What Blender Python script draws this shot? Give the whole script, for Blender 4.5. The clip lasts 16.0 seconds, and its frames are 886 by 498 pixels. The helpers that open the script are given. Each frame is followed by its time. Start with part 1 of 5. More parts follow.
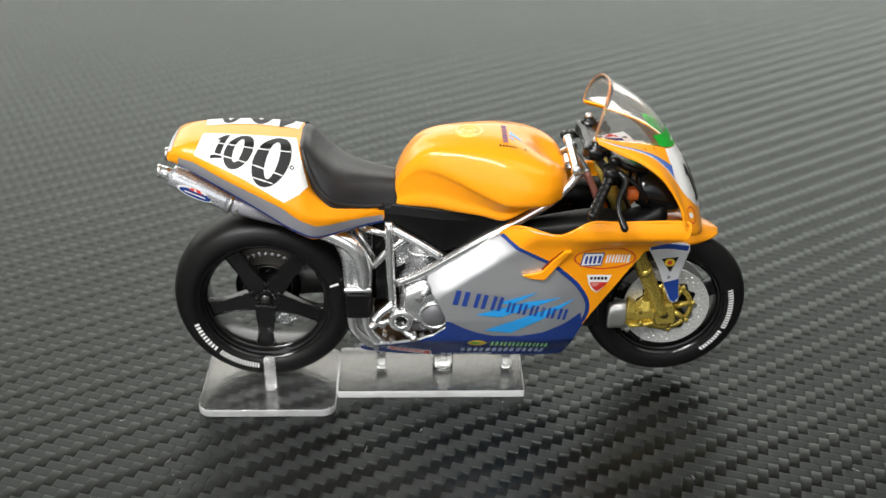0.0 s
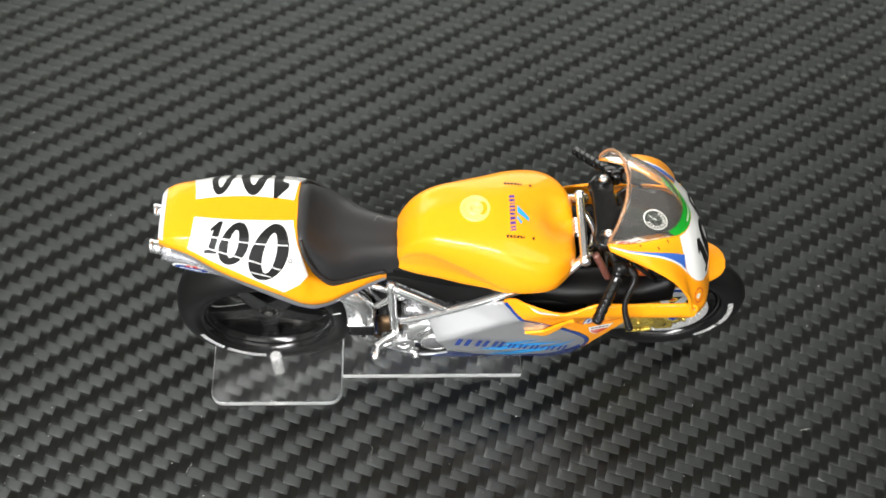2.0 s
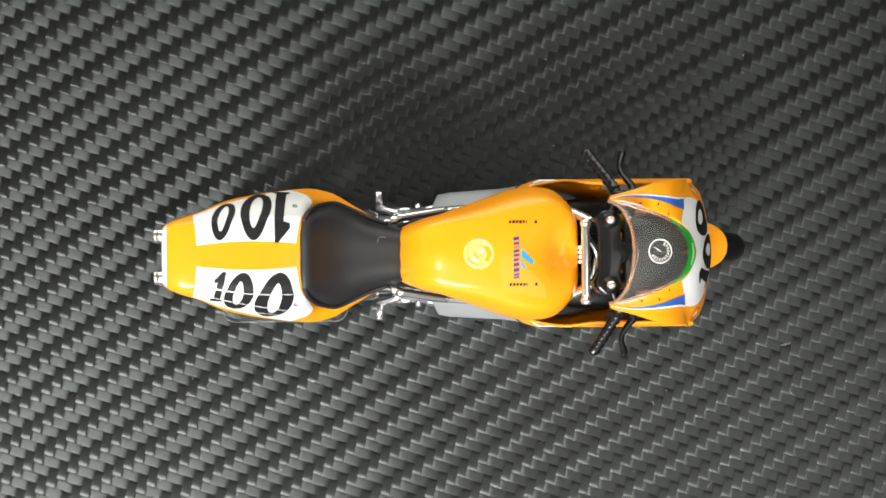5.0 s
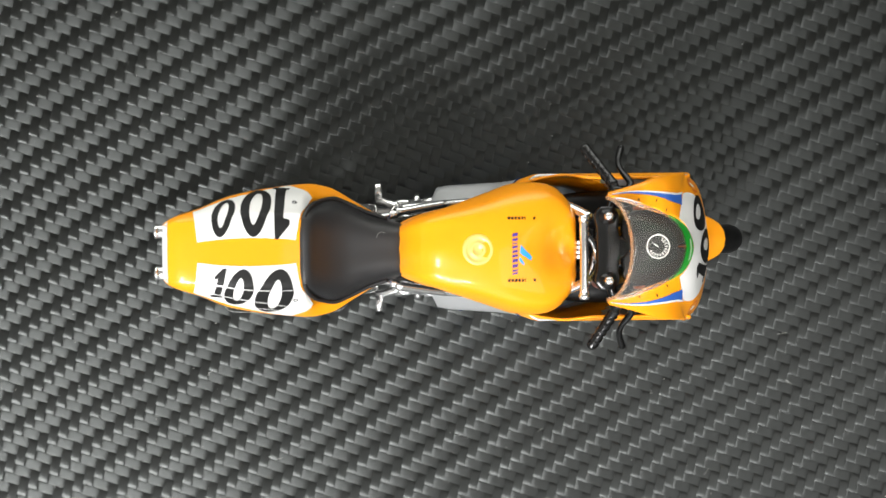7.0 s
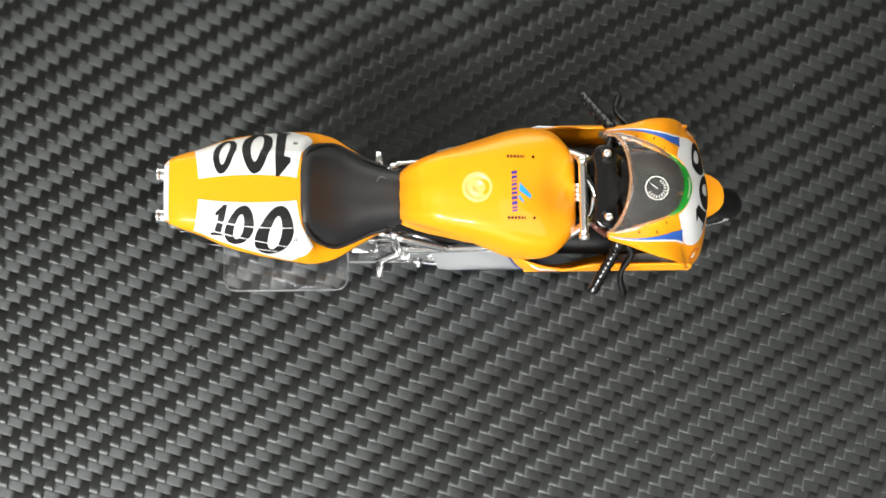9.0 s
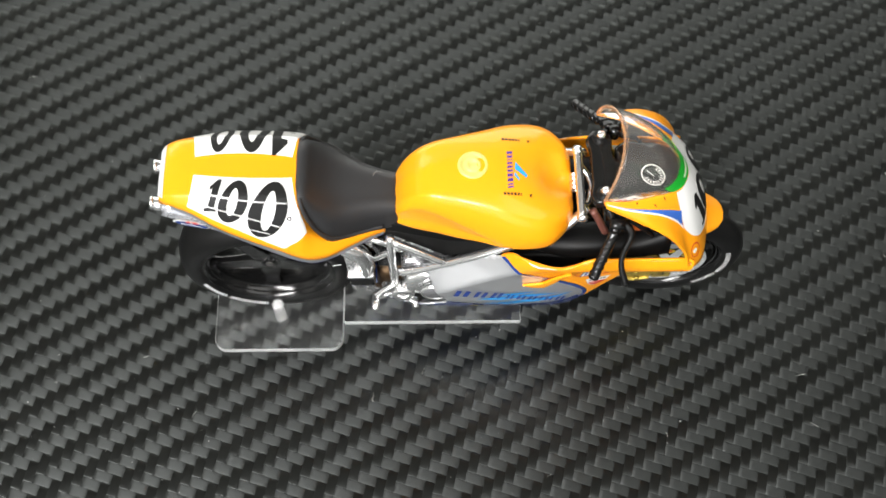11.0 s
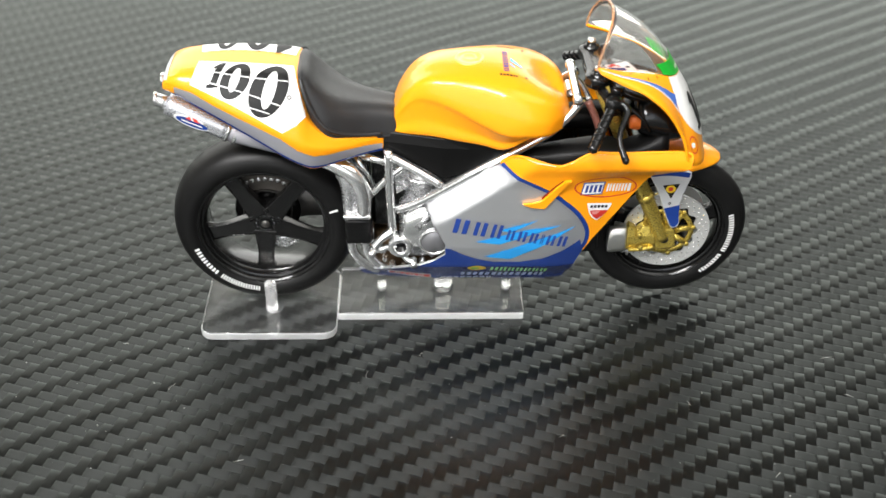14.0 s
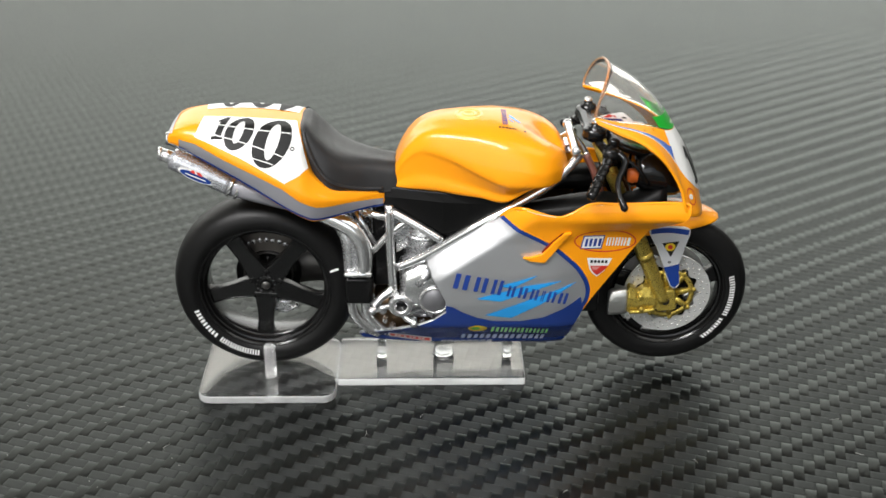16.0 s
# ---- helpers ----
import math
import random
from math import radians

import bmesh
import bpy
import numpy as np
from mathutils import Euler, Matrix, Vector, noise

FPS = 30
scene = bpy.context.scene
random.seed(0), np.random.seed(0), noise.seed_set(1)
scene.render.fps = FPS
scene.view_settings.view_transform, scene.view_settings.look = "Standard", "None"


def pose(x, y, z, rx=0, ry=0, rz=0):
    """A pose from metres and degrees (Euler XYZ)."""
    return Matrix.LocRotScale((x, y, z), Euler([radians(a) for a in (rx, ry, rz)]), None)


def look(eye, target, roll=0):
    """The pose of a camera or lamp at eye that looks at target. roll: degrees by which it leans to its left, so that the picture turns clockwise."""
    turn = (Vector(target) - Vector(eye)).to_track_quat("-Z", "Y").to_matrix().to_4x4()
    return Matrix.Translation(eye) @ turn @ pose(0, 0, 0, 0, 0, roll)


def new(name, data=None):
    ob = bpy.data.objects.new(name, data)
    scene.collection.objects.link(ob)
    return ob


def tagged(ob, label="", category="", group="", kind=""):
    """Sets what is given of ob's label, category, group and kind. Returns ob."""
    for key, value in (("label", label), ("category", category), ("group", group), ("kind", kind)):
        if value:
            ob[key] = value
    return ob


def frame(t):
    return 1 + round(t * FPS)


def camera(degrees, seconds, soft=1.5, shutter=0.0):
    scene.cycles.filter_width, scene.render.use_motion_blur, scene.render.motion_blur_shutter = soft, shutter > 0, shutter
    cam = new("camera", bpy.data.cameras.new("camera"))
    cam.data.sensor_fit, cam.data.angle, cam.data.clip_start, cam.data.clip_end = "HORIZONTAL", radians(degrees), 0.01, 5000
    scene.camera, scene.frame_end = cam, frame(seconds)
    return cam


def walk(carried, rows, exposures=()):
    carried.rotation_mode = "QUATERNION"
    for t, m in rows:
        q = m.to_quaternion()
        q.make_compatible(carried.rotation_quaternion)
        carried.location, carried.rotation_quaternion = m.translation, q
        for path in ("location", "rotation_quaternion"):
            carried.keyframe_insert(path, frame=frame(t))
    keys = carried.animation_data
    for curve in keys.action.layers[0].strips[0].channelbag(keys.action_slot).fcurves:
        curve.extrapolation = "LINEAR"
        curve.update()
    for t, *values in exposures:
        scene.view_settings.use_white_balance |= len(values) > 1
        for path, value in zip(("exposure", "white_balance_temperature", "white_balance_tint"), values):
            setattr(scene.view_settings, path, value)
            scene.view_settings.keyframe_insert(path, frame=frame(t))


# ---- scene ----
import functools

from mathutils.bvhtree import BVHTree

cam = camera(41.16, 16.0, soft=1.5)
cam.data.dof.use_dof, cam.data.dof.focus_distance, cam.data.dof.aperture_fstop = True, 0.163, 26.0
PATH = [
    (0, -0.00693, -0.14594, 0.10433, 60.511, -0.482, -1.150),
    (0.5, -0.00703, -0.13246, 0.12252, 51.953, -0.600, -1.155),
    (1, -0.00737, -0.11651, 0.13980, 44.348, -0.839, -1.075),
    (1.5, -0.00795, -0.09761, 0.15567, 36.750, -1.071, -1.069),
    (2, -0.00792, -0.07901, 0.16746, 29.832, -1.174, -0.925),
    (2.5, -0.00834, -0.06285, 0.17457, 23.533, -1.332, -0.839),
    (3, -0.00864, -0.04701, 0.18114, 18.292, -1.475, -0.824),
    (3.5, -0.00861, -0.02942, 0.18574, 12.607, -1.505, -0.678),
    (4, -0.00848, -0.01577, 0.18736, 6.798, -1.465, -0.557),
    (6.5, -0.00782, 0.00331, 0.18929, -1.074, -1.387, -0.576),
    (7, -0.00802, 0.00279, 0.18941, -1.003, -1.416, -0.571),
    (7.5, -0.00797, 0.00238, 0.18975, -0.929, -1.442, -0.552),
    (8, -0.00843, -0.00108, 0.19002, -0.476, -1.560, -0.593),
    (8.5, -0.00835, -0.01262, 0.18959, 1.300, -1.457, -0.634),
    (9, -0.00778, -0.02323, 0.18866, 5.891, -1.220, -0.727),
    (11.5, -0.00627, -0.08779, 0.16340, 29.755, -0.632, -0.813),
    (12, -0.00627, -0.10124, 0.15404, 34.263, -0.585, -0.855),
    (12.5, -0.00615, -0.11303, 0.14395, 39.227, -0.518, -0.807),
    (13, -0.00646, -0.12396, 0.13290, 44.347, -0.538, -0.951),
    (13.5, -0.00639, -0.13346, 0.12131, 49.354, -0.486, -0.956),
    (14, -0.00632, -0.14052, 0.11193, 53.702, -0.418, -0.967),
    (14.5, -0.00655, -0.14462, 0.10585, 57.650, -0.429, -1.045),
    (15, -0.00676, -0.14690, 0.10334, 60.074, -0.401, -1.100),
    (15.5, -0.00637, -0.14906, 0.09878, 61.747, -0.341, -0.984),
    (16, -0.00625, -0.14955, 0.09766, 62.399, -0.307, -0.957),
]
walk(cam, [(t, pose(x, y, z, a, b, c)) for t, x, y, z, a, b, c in PATH], exposures=[(0.0, -0.36), (0.5, -0.1), (1.0, 0.1), (2.0, 0.12), (3.5, 0.0), (8.0, 0.0), (9.0, 0.02), (11.5, 0.08), (13.0, 0.18), (14.0, 0.12), (14.5, 0.02), (15.0, -0.06), (15.5, -0.24), (16.0, -0.34)])

# ---- light: unseen lamp and windows set by reflections, added fill panel, dim day outside ----
world = bpy.data.worlds.new("world")
scene.world = world
world.use_nodes = True
sky = world.node_tree.nodes.new("ShaderNodeTexSky")
sky.sky_type, sky.sun_disc, sky.sun_elevation, sky.sun_rotation = "NISHITA", False, radians(35), radians(200)
world.node_tree.links.new(sky.outputs[0], world.node_tree.nodes["Background"].inputs[0])
world.node_tree.nodes["Background"].inputs[1].default_value = 0.1


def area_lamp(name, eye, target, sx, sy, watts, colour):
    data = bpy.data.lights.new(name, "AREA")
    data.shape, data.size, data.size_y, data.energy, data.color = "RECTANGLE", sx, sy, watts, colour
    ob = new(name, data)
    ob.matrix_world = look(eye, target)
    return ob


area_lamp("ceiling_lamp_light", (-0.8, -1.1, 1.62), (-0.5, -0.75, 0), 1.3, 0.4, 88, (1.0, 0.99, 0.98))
# unseen fill panel, added to brighten the film towards the right
area_lamp("ceiling_fill_light", (1.0, -0.65, 1.66), (1.0, -0.65, 0), 1.7, 1.3, 16, (1.0, 0.99, 0.97))
area_lamp("window_south_light", (-0.45, -1.95, 0.8), (0, 0, 0.1), 1.9, 1.1, 8.5, (1.0, 0.99, 0.96))
area_lamp("window_north_light", (-0.25, 1.53, 0.58), (-0.12, 0, 0.1), 2.9, 0.9, 27.5, (1.0, 0.97, 0.88))

MM = 0.001


# ---- materials ----
def material(name, colour, rough=0.4, metal=0.0, coat=0.0, spread=0.06, scale=900.0, bump=0.0, fine=6000.0, trans=0.0, ior=1.5, spec=0.5):
    """A principled material with a slow tone drift, a fine grain in roughness and a light relief."""
    m = bpy.data.materials.new(name)
    m.use_nodes = True
    nt = m.node_tree
    b = nt.nodes["Principled BSDF"]
    at = nt.nodes.new("ShaderNodeTexCoord")
    slow = nt.nodes.new("ShaderNodeTexNoise")
    slow.inputs["Scale"].default_value, slow.inputs["Detail"].default_value = scale * 0.12, 3
    grain = nt.nodes.new("ShaderNodeTexNoise")
    grain.inputs["Scale"].default_value, grain.inputs["Detail"].default_value = fine, 4
    nt.links.new(at.outputs["Object"], slow.inputs["Vector"])
    nt.links.new(at.outputs["Object"], grain.inputs["Vector"])
    ramp = nt.nodes.new("ShaderNodeMix")
    ramp.data_type = "RGBA"
    ramp.inputs["A"].default_value = (*[max(0, c * (1 - spread)) for c in colour], 1)
    ramp.inputs["B"].default_value = (*[min(1, c * (1 + spread)) for c in colour], 1)
    nt.links.new(slow.outputs["Fac"], ramp.inputs["Factor"])
    nt.links.new(ramp.outputs["Result"], b.inputs["Base Color"])
    r = nt.nodes.new("ShaderNodeMapRange")
    r.inputs["To Min"].default_value, r.inputs["To Max"].default_value = max(0.0, rough * 0.8), min(1, rough * 1.2)
    nt.links.new(grain.outputs["Fac"], r.inputs["Value"])
    nt.links.new(r.outputs["Result"], b.inputs["Roughness"])
    b.inputs["Metallic"].default_value, b.inputs["Specular IOR Level"].default_value = metal, spec
    b.inputs["Coat Weight"].default_value, b.inputs["Coat Roughness"].default_value = coat, 0.06
    b.inputs["Transmission Weight"].default_value, b.inputs["IOR"].default_value = trans, ior
    if bump:
        bp = nt.nodes.new("ShaderNodeBump")
        bp.inputs["Strength"].default_value, bp.inputs["Distance"].default_value = bump, 0.0001
        nt.links.new(grain.outputs["Fac"], bp.inputs["Height"])
        nt.links.new(bp.outputs["Normal"], b.inputs["Normal"])
    return m


ORANGE = material("orange_paint", (0.91, 0.328, 0.006), 0.35, coat=0.42, spread=0.04, spec=0.2)
WHITE = material("white_paint", (0.8, 0.8, 0.78), 0.3, coat=0.5, spread=0.03)
SILVER = material("silver_paint", (0.69, 0.7, 0.72), 0.36, metal=0.8, coat=0.4, bump=0.15, fine=20000)
GREY = material("grey_paint", (0.33, 0.33, 0.36), 0.35, metal=0.3, coat=0.3)
BLUE = material("blue_paint", (0.008, 0.036, 0.21), 0.25, coat=0.7)
CYAN = material("cyan_paint", (0.02, 0.32, 0.75), 0.35, coat=0.4)
NAVY = material("navy_print", (0.015, 0.05, 0.27), 0.35, coat=0.3)
GREEN = material("green_print", (0.01, 0.42, 0.03), 0.35, coat=0.3)
RED = material("red_print", (0.55, 0.03, 0.02), 0.35, coat=0.3)
YELLOW = material("yellow_print", (0.8, 0.55, 0.02), 0.35, coat=0.3)
PURPLE = material("purple_print", (0.06, 0.025, 0.24), 0.4)
BLACKP = material("black_print", (0.008, 0.008, 0.008), 0.5, spec=0.25)
BLACK = material("black_plastic", (0.004, 0.004, 0.004), 0.2, spread=0.2, bump=0.12, spec=0.36)
SATIN = material("satin_black", (0.005, 0.005, 0.005), 0.16, spread=0.2, bump=0.1, spec=0.48)
PITCH = material("matt_black", (0.003, 0.003, 0.003), 0.45, spread=0.2, spec=0.15)
PEARL = material("pearl_silver", (0.74, 0.75, 0.77), 0.3, metal=0.45, coat=0.4, spread=0.03)
SEAT = material("seat_black", (0.016, 0.016, 0.017), 0.45, spread=0.15, bump=0.35, fine=9000, spec=0.5)
RUBBER = material("tyre_rubber", (0.005, 0.005, 0.005), 0.42, spread=0.25, bump=0.2, spec=0.22)
CHROME = material("chrome", (0.88, 0.88, 0.88), 0.17, metal=0.94, spread=0.06, bump=0.12, fine=2500)
DULL = material("cast_silver", (0.7, 0.7, 0.71), 0.27, metal=0.88, spread=0.12, bump=0.3, fine=3500)
CAN = material("satin_silver", (0.6, 0.61, 0.64), 0.27, metal=0.75, coat=0.2, spread=0.04)
RAWCAST = material("raw_cast", (0.6, 0.6, 0.57), 0.3, metal=0.85, spread=0.2, bump=1.0, fine=900)
DARKMETAL = material("dark_metal", (0.12, 0.115, 0.11), 0.4, metal=0.9, bump=0.3)
# bronze darkened in its base colour for the shade low in the engine
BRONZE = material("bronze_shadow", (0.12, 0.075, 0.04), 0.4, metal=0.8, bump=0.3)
GOLD = material("gold_paint", (0.56, 0.42, 0.085), 0.28, metal=0.75, spread=0.1, bump=0.3)
DISC = material("disc_steel", (0.72, 0.72, 0.7), 0.32, metal=0.6, spread=0.03)
AMBER = material("amber_paint", (0.6, 0.13, 0.02), 0.35)
# dark red in place of orange paint in shade
SHADE_RED = material("red_shade", (0.22, 0.02, 0.004), 0.4)


def clear_plastic(name, tint, rough, haze):
    m = bpy.data.materials.new(name)
    m.use_nodes = True
    b = m.node_tree.nodes["Principled BSDF"]
    at, n, r = (m.node_tree.nodes.new(k) for k in ("ShaderNodeTexCoord", "ShaderNodeTexNoise", "ShaderNodeMapRange"))
    n.inputs["Scale"].default_value = 700
    r.inputs["To Min"].default_value, r.inputs["To Max"].default_value = rough * 0.4, rough * 1.6
    m.node_tree.links.new(at.outputs["Object"], n.inputs["Vector"])
    m.node_tree.links.new(n.outputs["Fac"], r.inputs["Value"])
    m.node_tree.links.new(r.outputs["Result"], b.inputs["Roughness"])
    b.inputs["Base Color"].default_value = (*tint, 1)
    b.inputs["Transmission Weight"].default_value, b.inputs["IOR"].default_value = haze, 1.46
    return m


ACRYLIC = clear_plastic("clear_acrylic", (0.98, 0.98, 0.98), 0.05, 0.994)
SCREEN = clear_plastic("clear_screen", (0.98, 0.96, 0.94), 0.03, 0.975)
CLOUDY = clear_plastic("cloudy_acrylic", (0.96, 0.96, 0.96), 0.22, 0.88)
EDGE = material("frosted_edge", (0.82, 0.83, 0.83), 0.35, trans=0.62, spread=0.15, scale=5000)


def weave_material():
    """Twill-weave carbon film: tows of two directions, two over and two under, each with its own fibre direction."""
    TURN = 15.6
    m = bpy.data.materials.new("carbon_weave")
    m.use_nodes = True
    nt = m.node_tree
    b = nt.nodes["Principled BSDF"]

    def node(kind, **kw):
        n = nt.nodes.new(kind)
        for k, v in kw.items():
            n.inputs[k].default_value = v
        return n

    def maths(op, a, c=None):
        n = nt.nodes.new("ShaderNodeMath")
        n.operation = op
        for i, v in enumerate((a, c)):
            if v is None:
                continue
            if isinstance(v, (int, float)):
                n.inputs[i].default_value = v
            else:
                nt.links.new(v, n.inputs[i])
        return n.outputs[0]

    at = nt.nodes.new("ShaderNodeTexCoord")
    place = nt.nodes.new("ShaderNodeMapping")
    place.inputs["Rotation"].default_value = (0, 0, radians(TURN))
    place.inputs["Scale"].default_value = (1 / 0.00139, 1 / 0.00156, 1 / 0.00156)
    nt.links.new(at.outputs["Object"], place.inputs["Vector"])
    wob = node("ShaderNodeTexNoise", Scale=0.5, Detail=2.0)
    nt.links.new(place.outputs["Vector"], wob.inputs["Vector"])
    shift = nt.nodes.new("ShaderNodeVectorMath")
    shift.operation = "MULTIPLY_ADD"
    nt.links.new(wob.outputs["Color"], shift.inputs[0])
    shift.inputs[1].default_value = (0.12, 0.12, 0)
    nt.links.new(place.outputs["Vector"], shift.inputs[2])
    sep = nt.nodes.new("ShaderNodeSeparateXYZ")
    nt.links.new(shift.outputs[0], sep.inputs[0])
    u, v = sep.outputs[0], sep.outputs[1]
    i, j = maths("FLOOR", u), maths("FLOOR", v)
    k = maths("FLOORED_MODULO", maths("SUBTRACT", i, j), 4.0)
    over = maths("LESS_THAN", k, 1.5)                      # 1: a tow along u lies on top
    # distance along and across the visible float of each tow, -1..1
    along_u = maths("SUBTRACT", maths("FLOORED_MODULO", maths("SUBTRACT", u, j), 4.0), 1.0)
    across_u = maths("MULTIPLY", maths("SUBTRACT", maths("SUBTRACT", v, j), 0.5), 2.0)
    along_v = maths("SUBTRACT", maths("FLOORED_MODULO", maths("SUBTRACT", maths("SUBTRACT", v, i), 1.0), 4.0), 1.0)
    across_v = maths("MULTIPLY", maths("SUBTRACT", maths("SUBTRACT", u, i), 0.5), 2.0)

    def pick(a, c):
        n = nt.nodes.new("ShaderNodeMix")
        nt.links.new(over, n.inputs["Factor"])
        nt.links.new(c, n.inputs["A"])
        nt.links.new(a, n.inputs["B"])
        return n.outputs["Result"]

    along, across = pick(along_u, along_v), pick(across_u, across_v)
    ends = maths("MULTIPLY", maths("POWER", maths("ABSOLUTE", along), 5.0), 0.9)
    arch = maths("MULTIPLY", maths("MULTIPLY", along, along), maths("SUBTRACT", 0.6, maths("MULTIPLY", over, 0.4)))
    crown = maths("SUBTRACT", 1.0, maths("ADD", maths("ADD", ends, arch), maths("MULTIPLY", maths("POWER", maths("ABSOLUTE", across), 4.0), 0.35)))
    fibre = node("ShaderNodeTexNoise", Scale=1.0, Detail=3.0)
    stretch = nt.nodes.new("ShaderNodeCombineXYZ")
    nt.links.new(maths("MULTIPLY", pick(u, v), 2.0), stretch.inputs[0])
    nt.links.new(maths("MULTIPLY", pick(v, u), 22.0), stretch.inputs[1])
    nt.links.new(stretch.outputs[0], fibre.inputs["Vector"])
    own = nt.nodes.new("ShaderNodeTexWhiteNoise")
    who = nt.nodes.new("ShaderNodeCombineXYZ")
    id_u = maths("FLOOR", maths("DIVIDE", maths("SUBTRACT", u, j), 4.0))
    id_v = maths("FLOOR", maths("DIVIDE", maths("SUBTRACT", maths("SUBTRACT", v, i), 1.0), 4.0))
    nt.links.new(pick(id_u, id_v), who.inputs[0])
    nt.links.new(pick(j, i), who.inputs[1])
    nt.links.new(over, who.inputs[2])
    nt.links.new(who.outputs[0], own.inputs["Vector"])
    tilt = maths("MULTIPLY", maths("MULTIPLY", maths("SUBTRACT", own.outputs["Value"], 0.5), along), 0.2)
    height = maths("ADD", maths("ADD", crown, tilt), maths("MULTIPLY", fibre.outputs["Fac"], 0.06))
    bp = node("ShaderNodeBump", Strength=0.85, Distance=0.00012)
    nt.links.new(height, bp.inputs["Height"])
    nt.links.new(bp.outputs["Normal"], b.inputs["Normal"])
    # the gloss spreads across the fibres
    tan = nt.nodes.new("ShaderNodeMix")
    tan.data_type = "VECTOR"
    ct, st = math.cos(radians(TURN)), math.sin(radians(TURN))
    tan.inputs["A"].default_value = (ct, -st, 0)
    tan.inputs["B"].default_value = (st, ct, 0)
    nt.links.new(over, tan.inputs["Factor"])
    nt.links.new(tan.outputs["Result"], b.inputs["Tangent"])
    b.inputs["Anisotropic"].default_value = 0.87
    dirt = node("ShaderNodeTexNoise", Scale=60.0, Detail=5.0)
    nt.links.new(at.outputs["Object"], dirt.inputs["Vector"])
    tone = nt.nodes.new("ShaderNodeMix")
    tone.data_type = "RGBA"
    tone.inputs["A"].default_value = (0.04, 0.0425, 0.0417, 1)
    tone.inputs["B"].default_value = (0.056, 0.0595, 0.0583, 1)
    nt.links.new(dirt.outputs["Fac"], tone.inputs["Factor"])
    nt.links.new(tone.outputs["Result"], b.inputs["Base Color"])
    b.inputs["Roughness"].default_value = 0.4
    b.inputs["Specular Tint"].default_value = (0.75, 0.78, 0.75, 1)
    b.inputs["Metallic"].default_value = 1.0
    b.inputs["Specular IOR Level"].default_value = 0.55
    b.inputs["Coat Weight"].default_value, b.inputs["Coat Roughness"].default_value = 0.15, 0.25
    return m


WEAVE = weave_material()


def wall_material(name, colour, scale):
    return material(name, colour, 0.7, spread=0.08, scale=scale, bump=0.2, fine=300)


# ---- mesh helpers, all in millimetres ----
def part(name, bm, mat, parent, label="", smooth=True, solid=0.0, bevel=0.0):
    """Links a bmesh drawn in millimetres as one mesh under a thing or a part."""
    bmesh.ops.recalc_face_normals(bm, faces=bm.faces)
    bmesh.ops.scale(bm, vec=(MM,) * 3, verts=bm.verts)
    me = bpy.data.meshes.new(name)
    bm.to_mesh(me)
    bm.free()
    for p in me.polygons:
        p.use_smooth = smooth
    me.materials.append(mat)
    ob = new(name, me)
    ob.parent = parent
    if label:
        ob["label"] = label
    if solid:
        s = ob.modifiers.new("thick", "SOLIDIFY")
        s.thickness, s.offset = solid * MM, -1
    if bevel:
        v = ob.modifiers.new("round", "BEVEL")
        v.width, v.segments, v.limit_method, v.angle_limit = bevel * MM, 2, "ANGLE", radians(40)
    if smooth and (bevel or solid):
        me.set_sharp_from_angle(angle=radians(50))
    return ob


def thing(name, label, category, at=(0, 0, 0)):
    ob = new(name)
    ob.location = Vector(at) * MM
    ob.empty_display_size = 0.005
    return tagged(ob, label, category)


def curve_points(pts, n, closed=False):
    """Catmull-Rom through pts, n steps a span."""
    pts = [Vector(p) for p in pts]
    out = []
    count = len(pts)
    for a in range(count if closed else count - 1):
        if closed:
            p0, p1, p2, p3 = (pts[(a + d) % count] for d in (-1, 0, 1, 2))
        else:
            p1, p2 = pts[a], pts[a + 1]
            p0 = pts[a - 1] if a else 2 * p1 - p2
            p3 = pts[a + 2] if a + 2 < count else 2 * p2 - p1
        for s in range(n):
            t = s / n
            out.append(0.5 * ((2 * p1) + (p2 - p0) * t + (2 * p0 - 5 * p1 + 4 * p2 - p3) * t * t + (3 * p1 - p0 - 3 * p2 + p3) * t ** 3))
    if not closed:
        out.append(pts[-1])
    return out


def grid_mesh(rows, wrap=False, caps=False):
    bm = bmesh.new()
    vs = [[bm.verts.new(p) for p in row] for row in rows]
    for a, b in zip(vs, vs[1:]):
        n = len(a)
        for k in range(n if wrap else n - 1):
            bm.faces.new((a[k], a[(k + 1) % n], b[(k + 1) % n], b[k]))
    if caps:
        for row in (vs[0], vs[-1]):
            try:
                bm.faces.new(row)
            except ValueError:
                pass
    return bm


def loft(sections, nu=4, nv=4, closed=True, caps=True):
    """A smooth skin over sections of equal point counts."""
    around = [curve_points(s, nu, closed) for s in sections]
    cols = [curve_points([r[k] for r in around], nv) for k in range(len(around[0]))]
    rows = [[cols[k][r] for k in range(len(cols))] for r in range(len(cols[0]))]
    return grid_mesh(rows, wrap=closed, caps=caps)


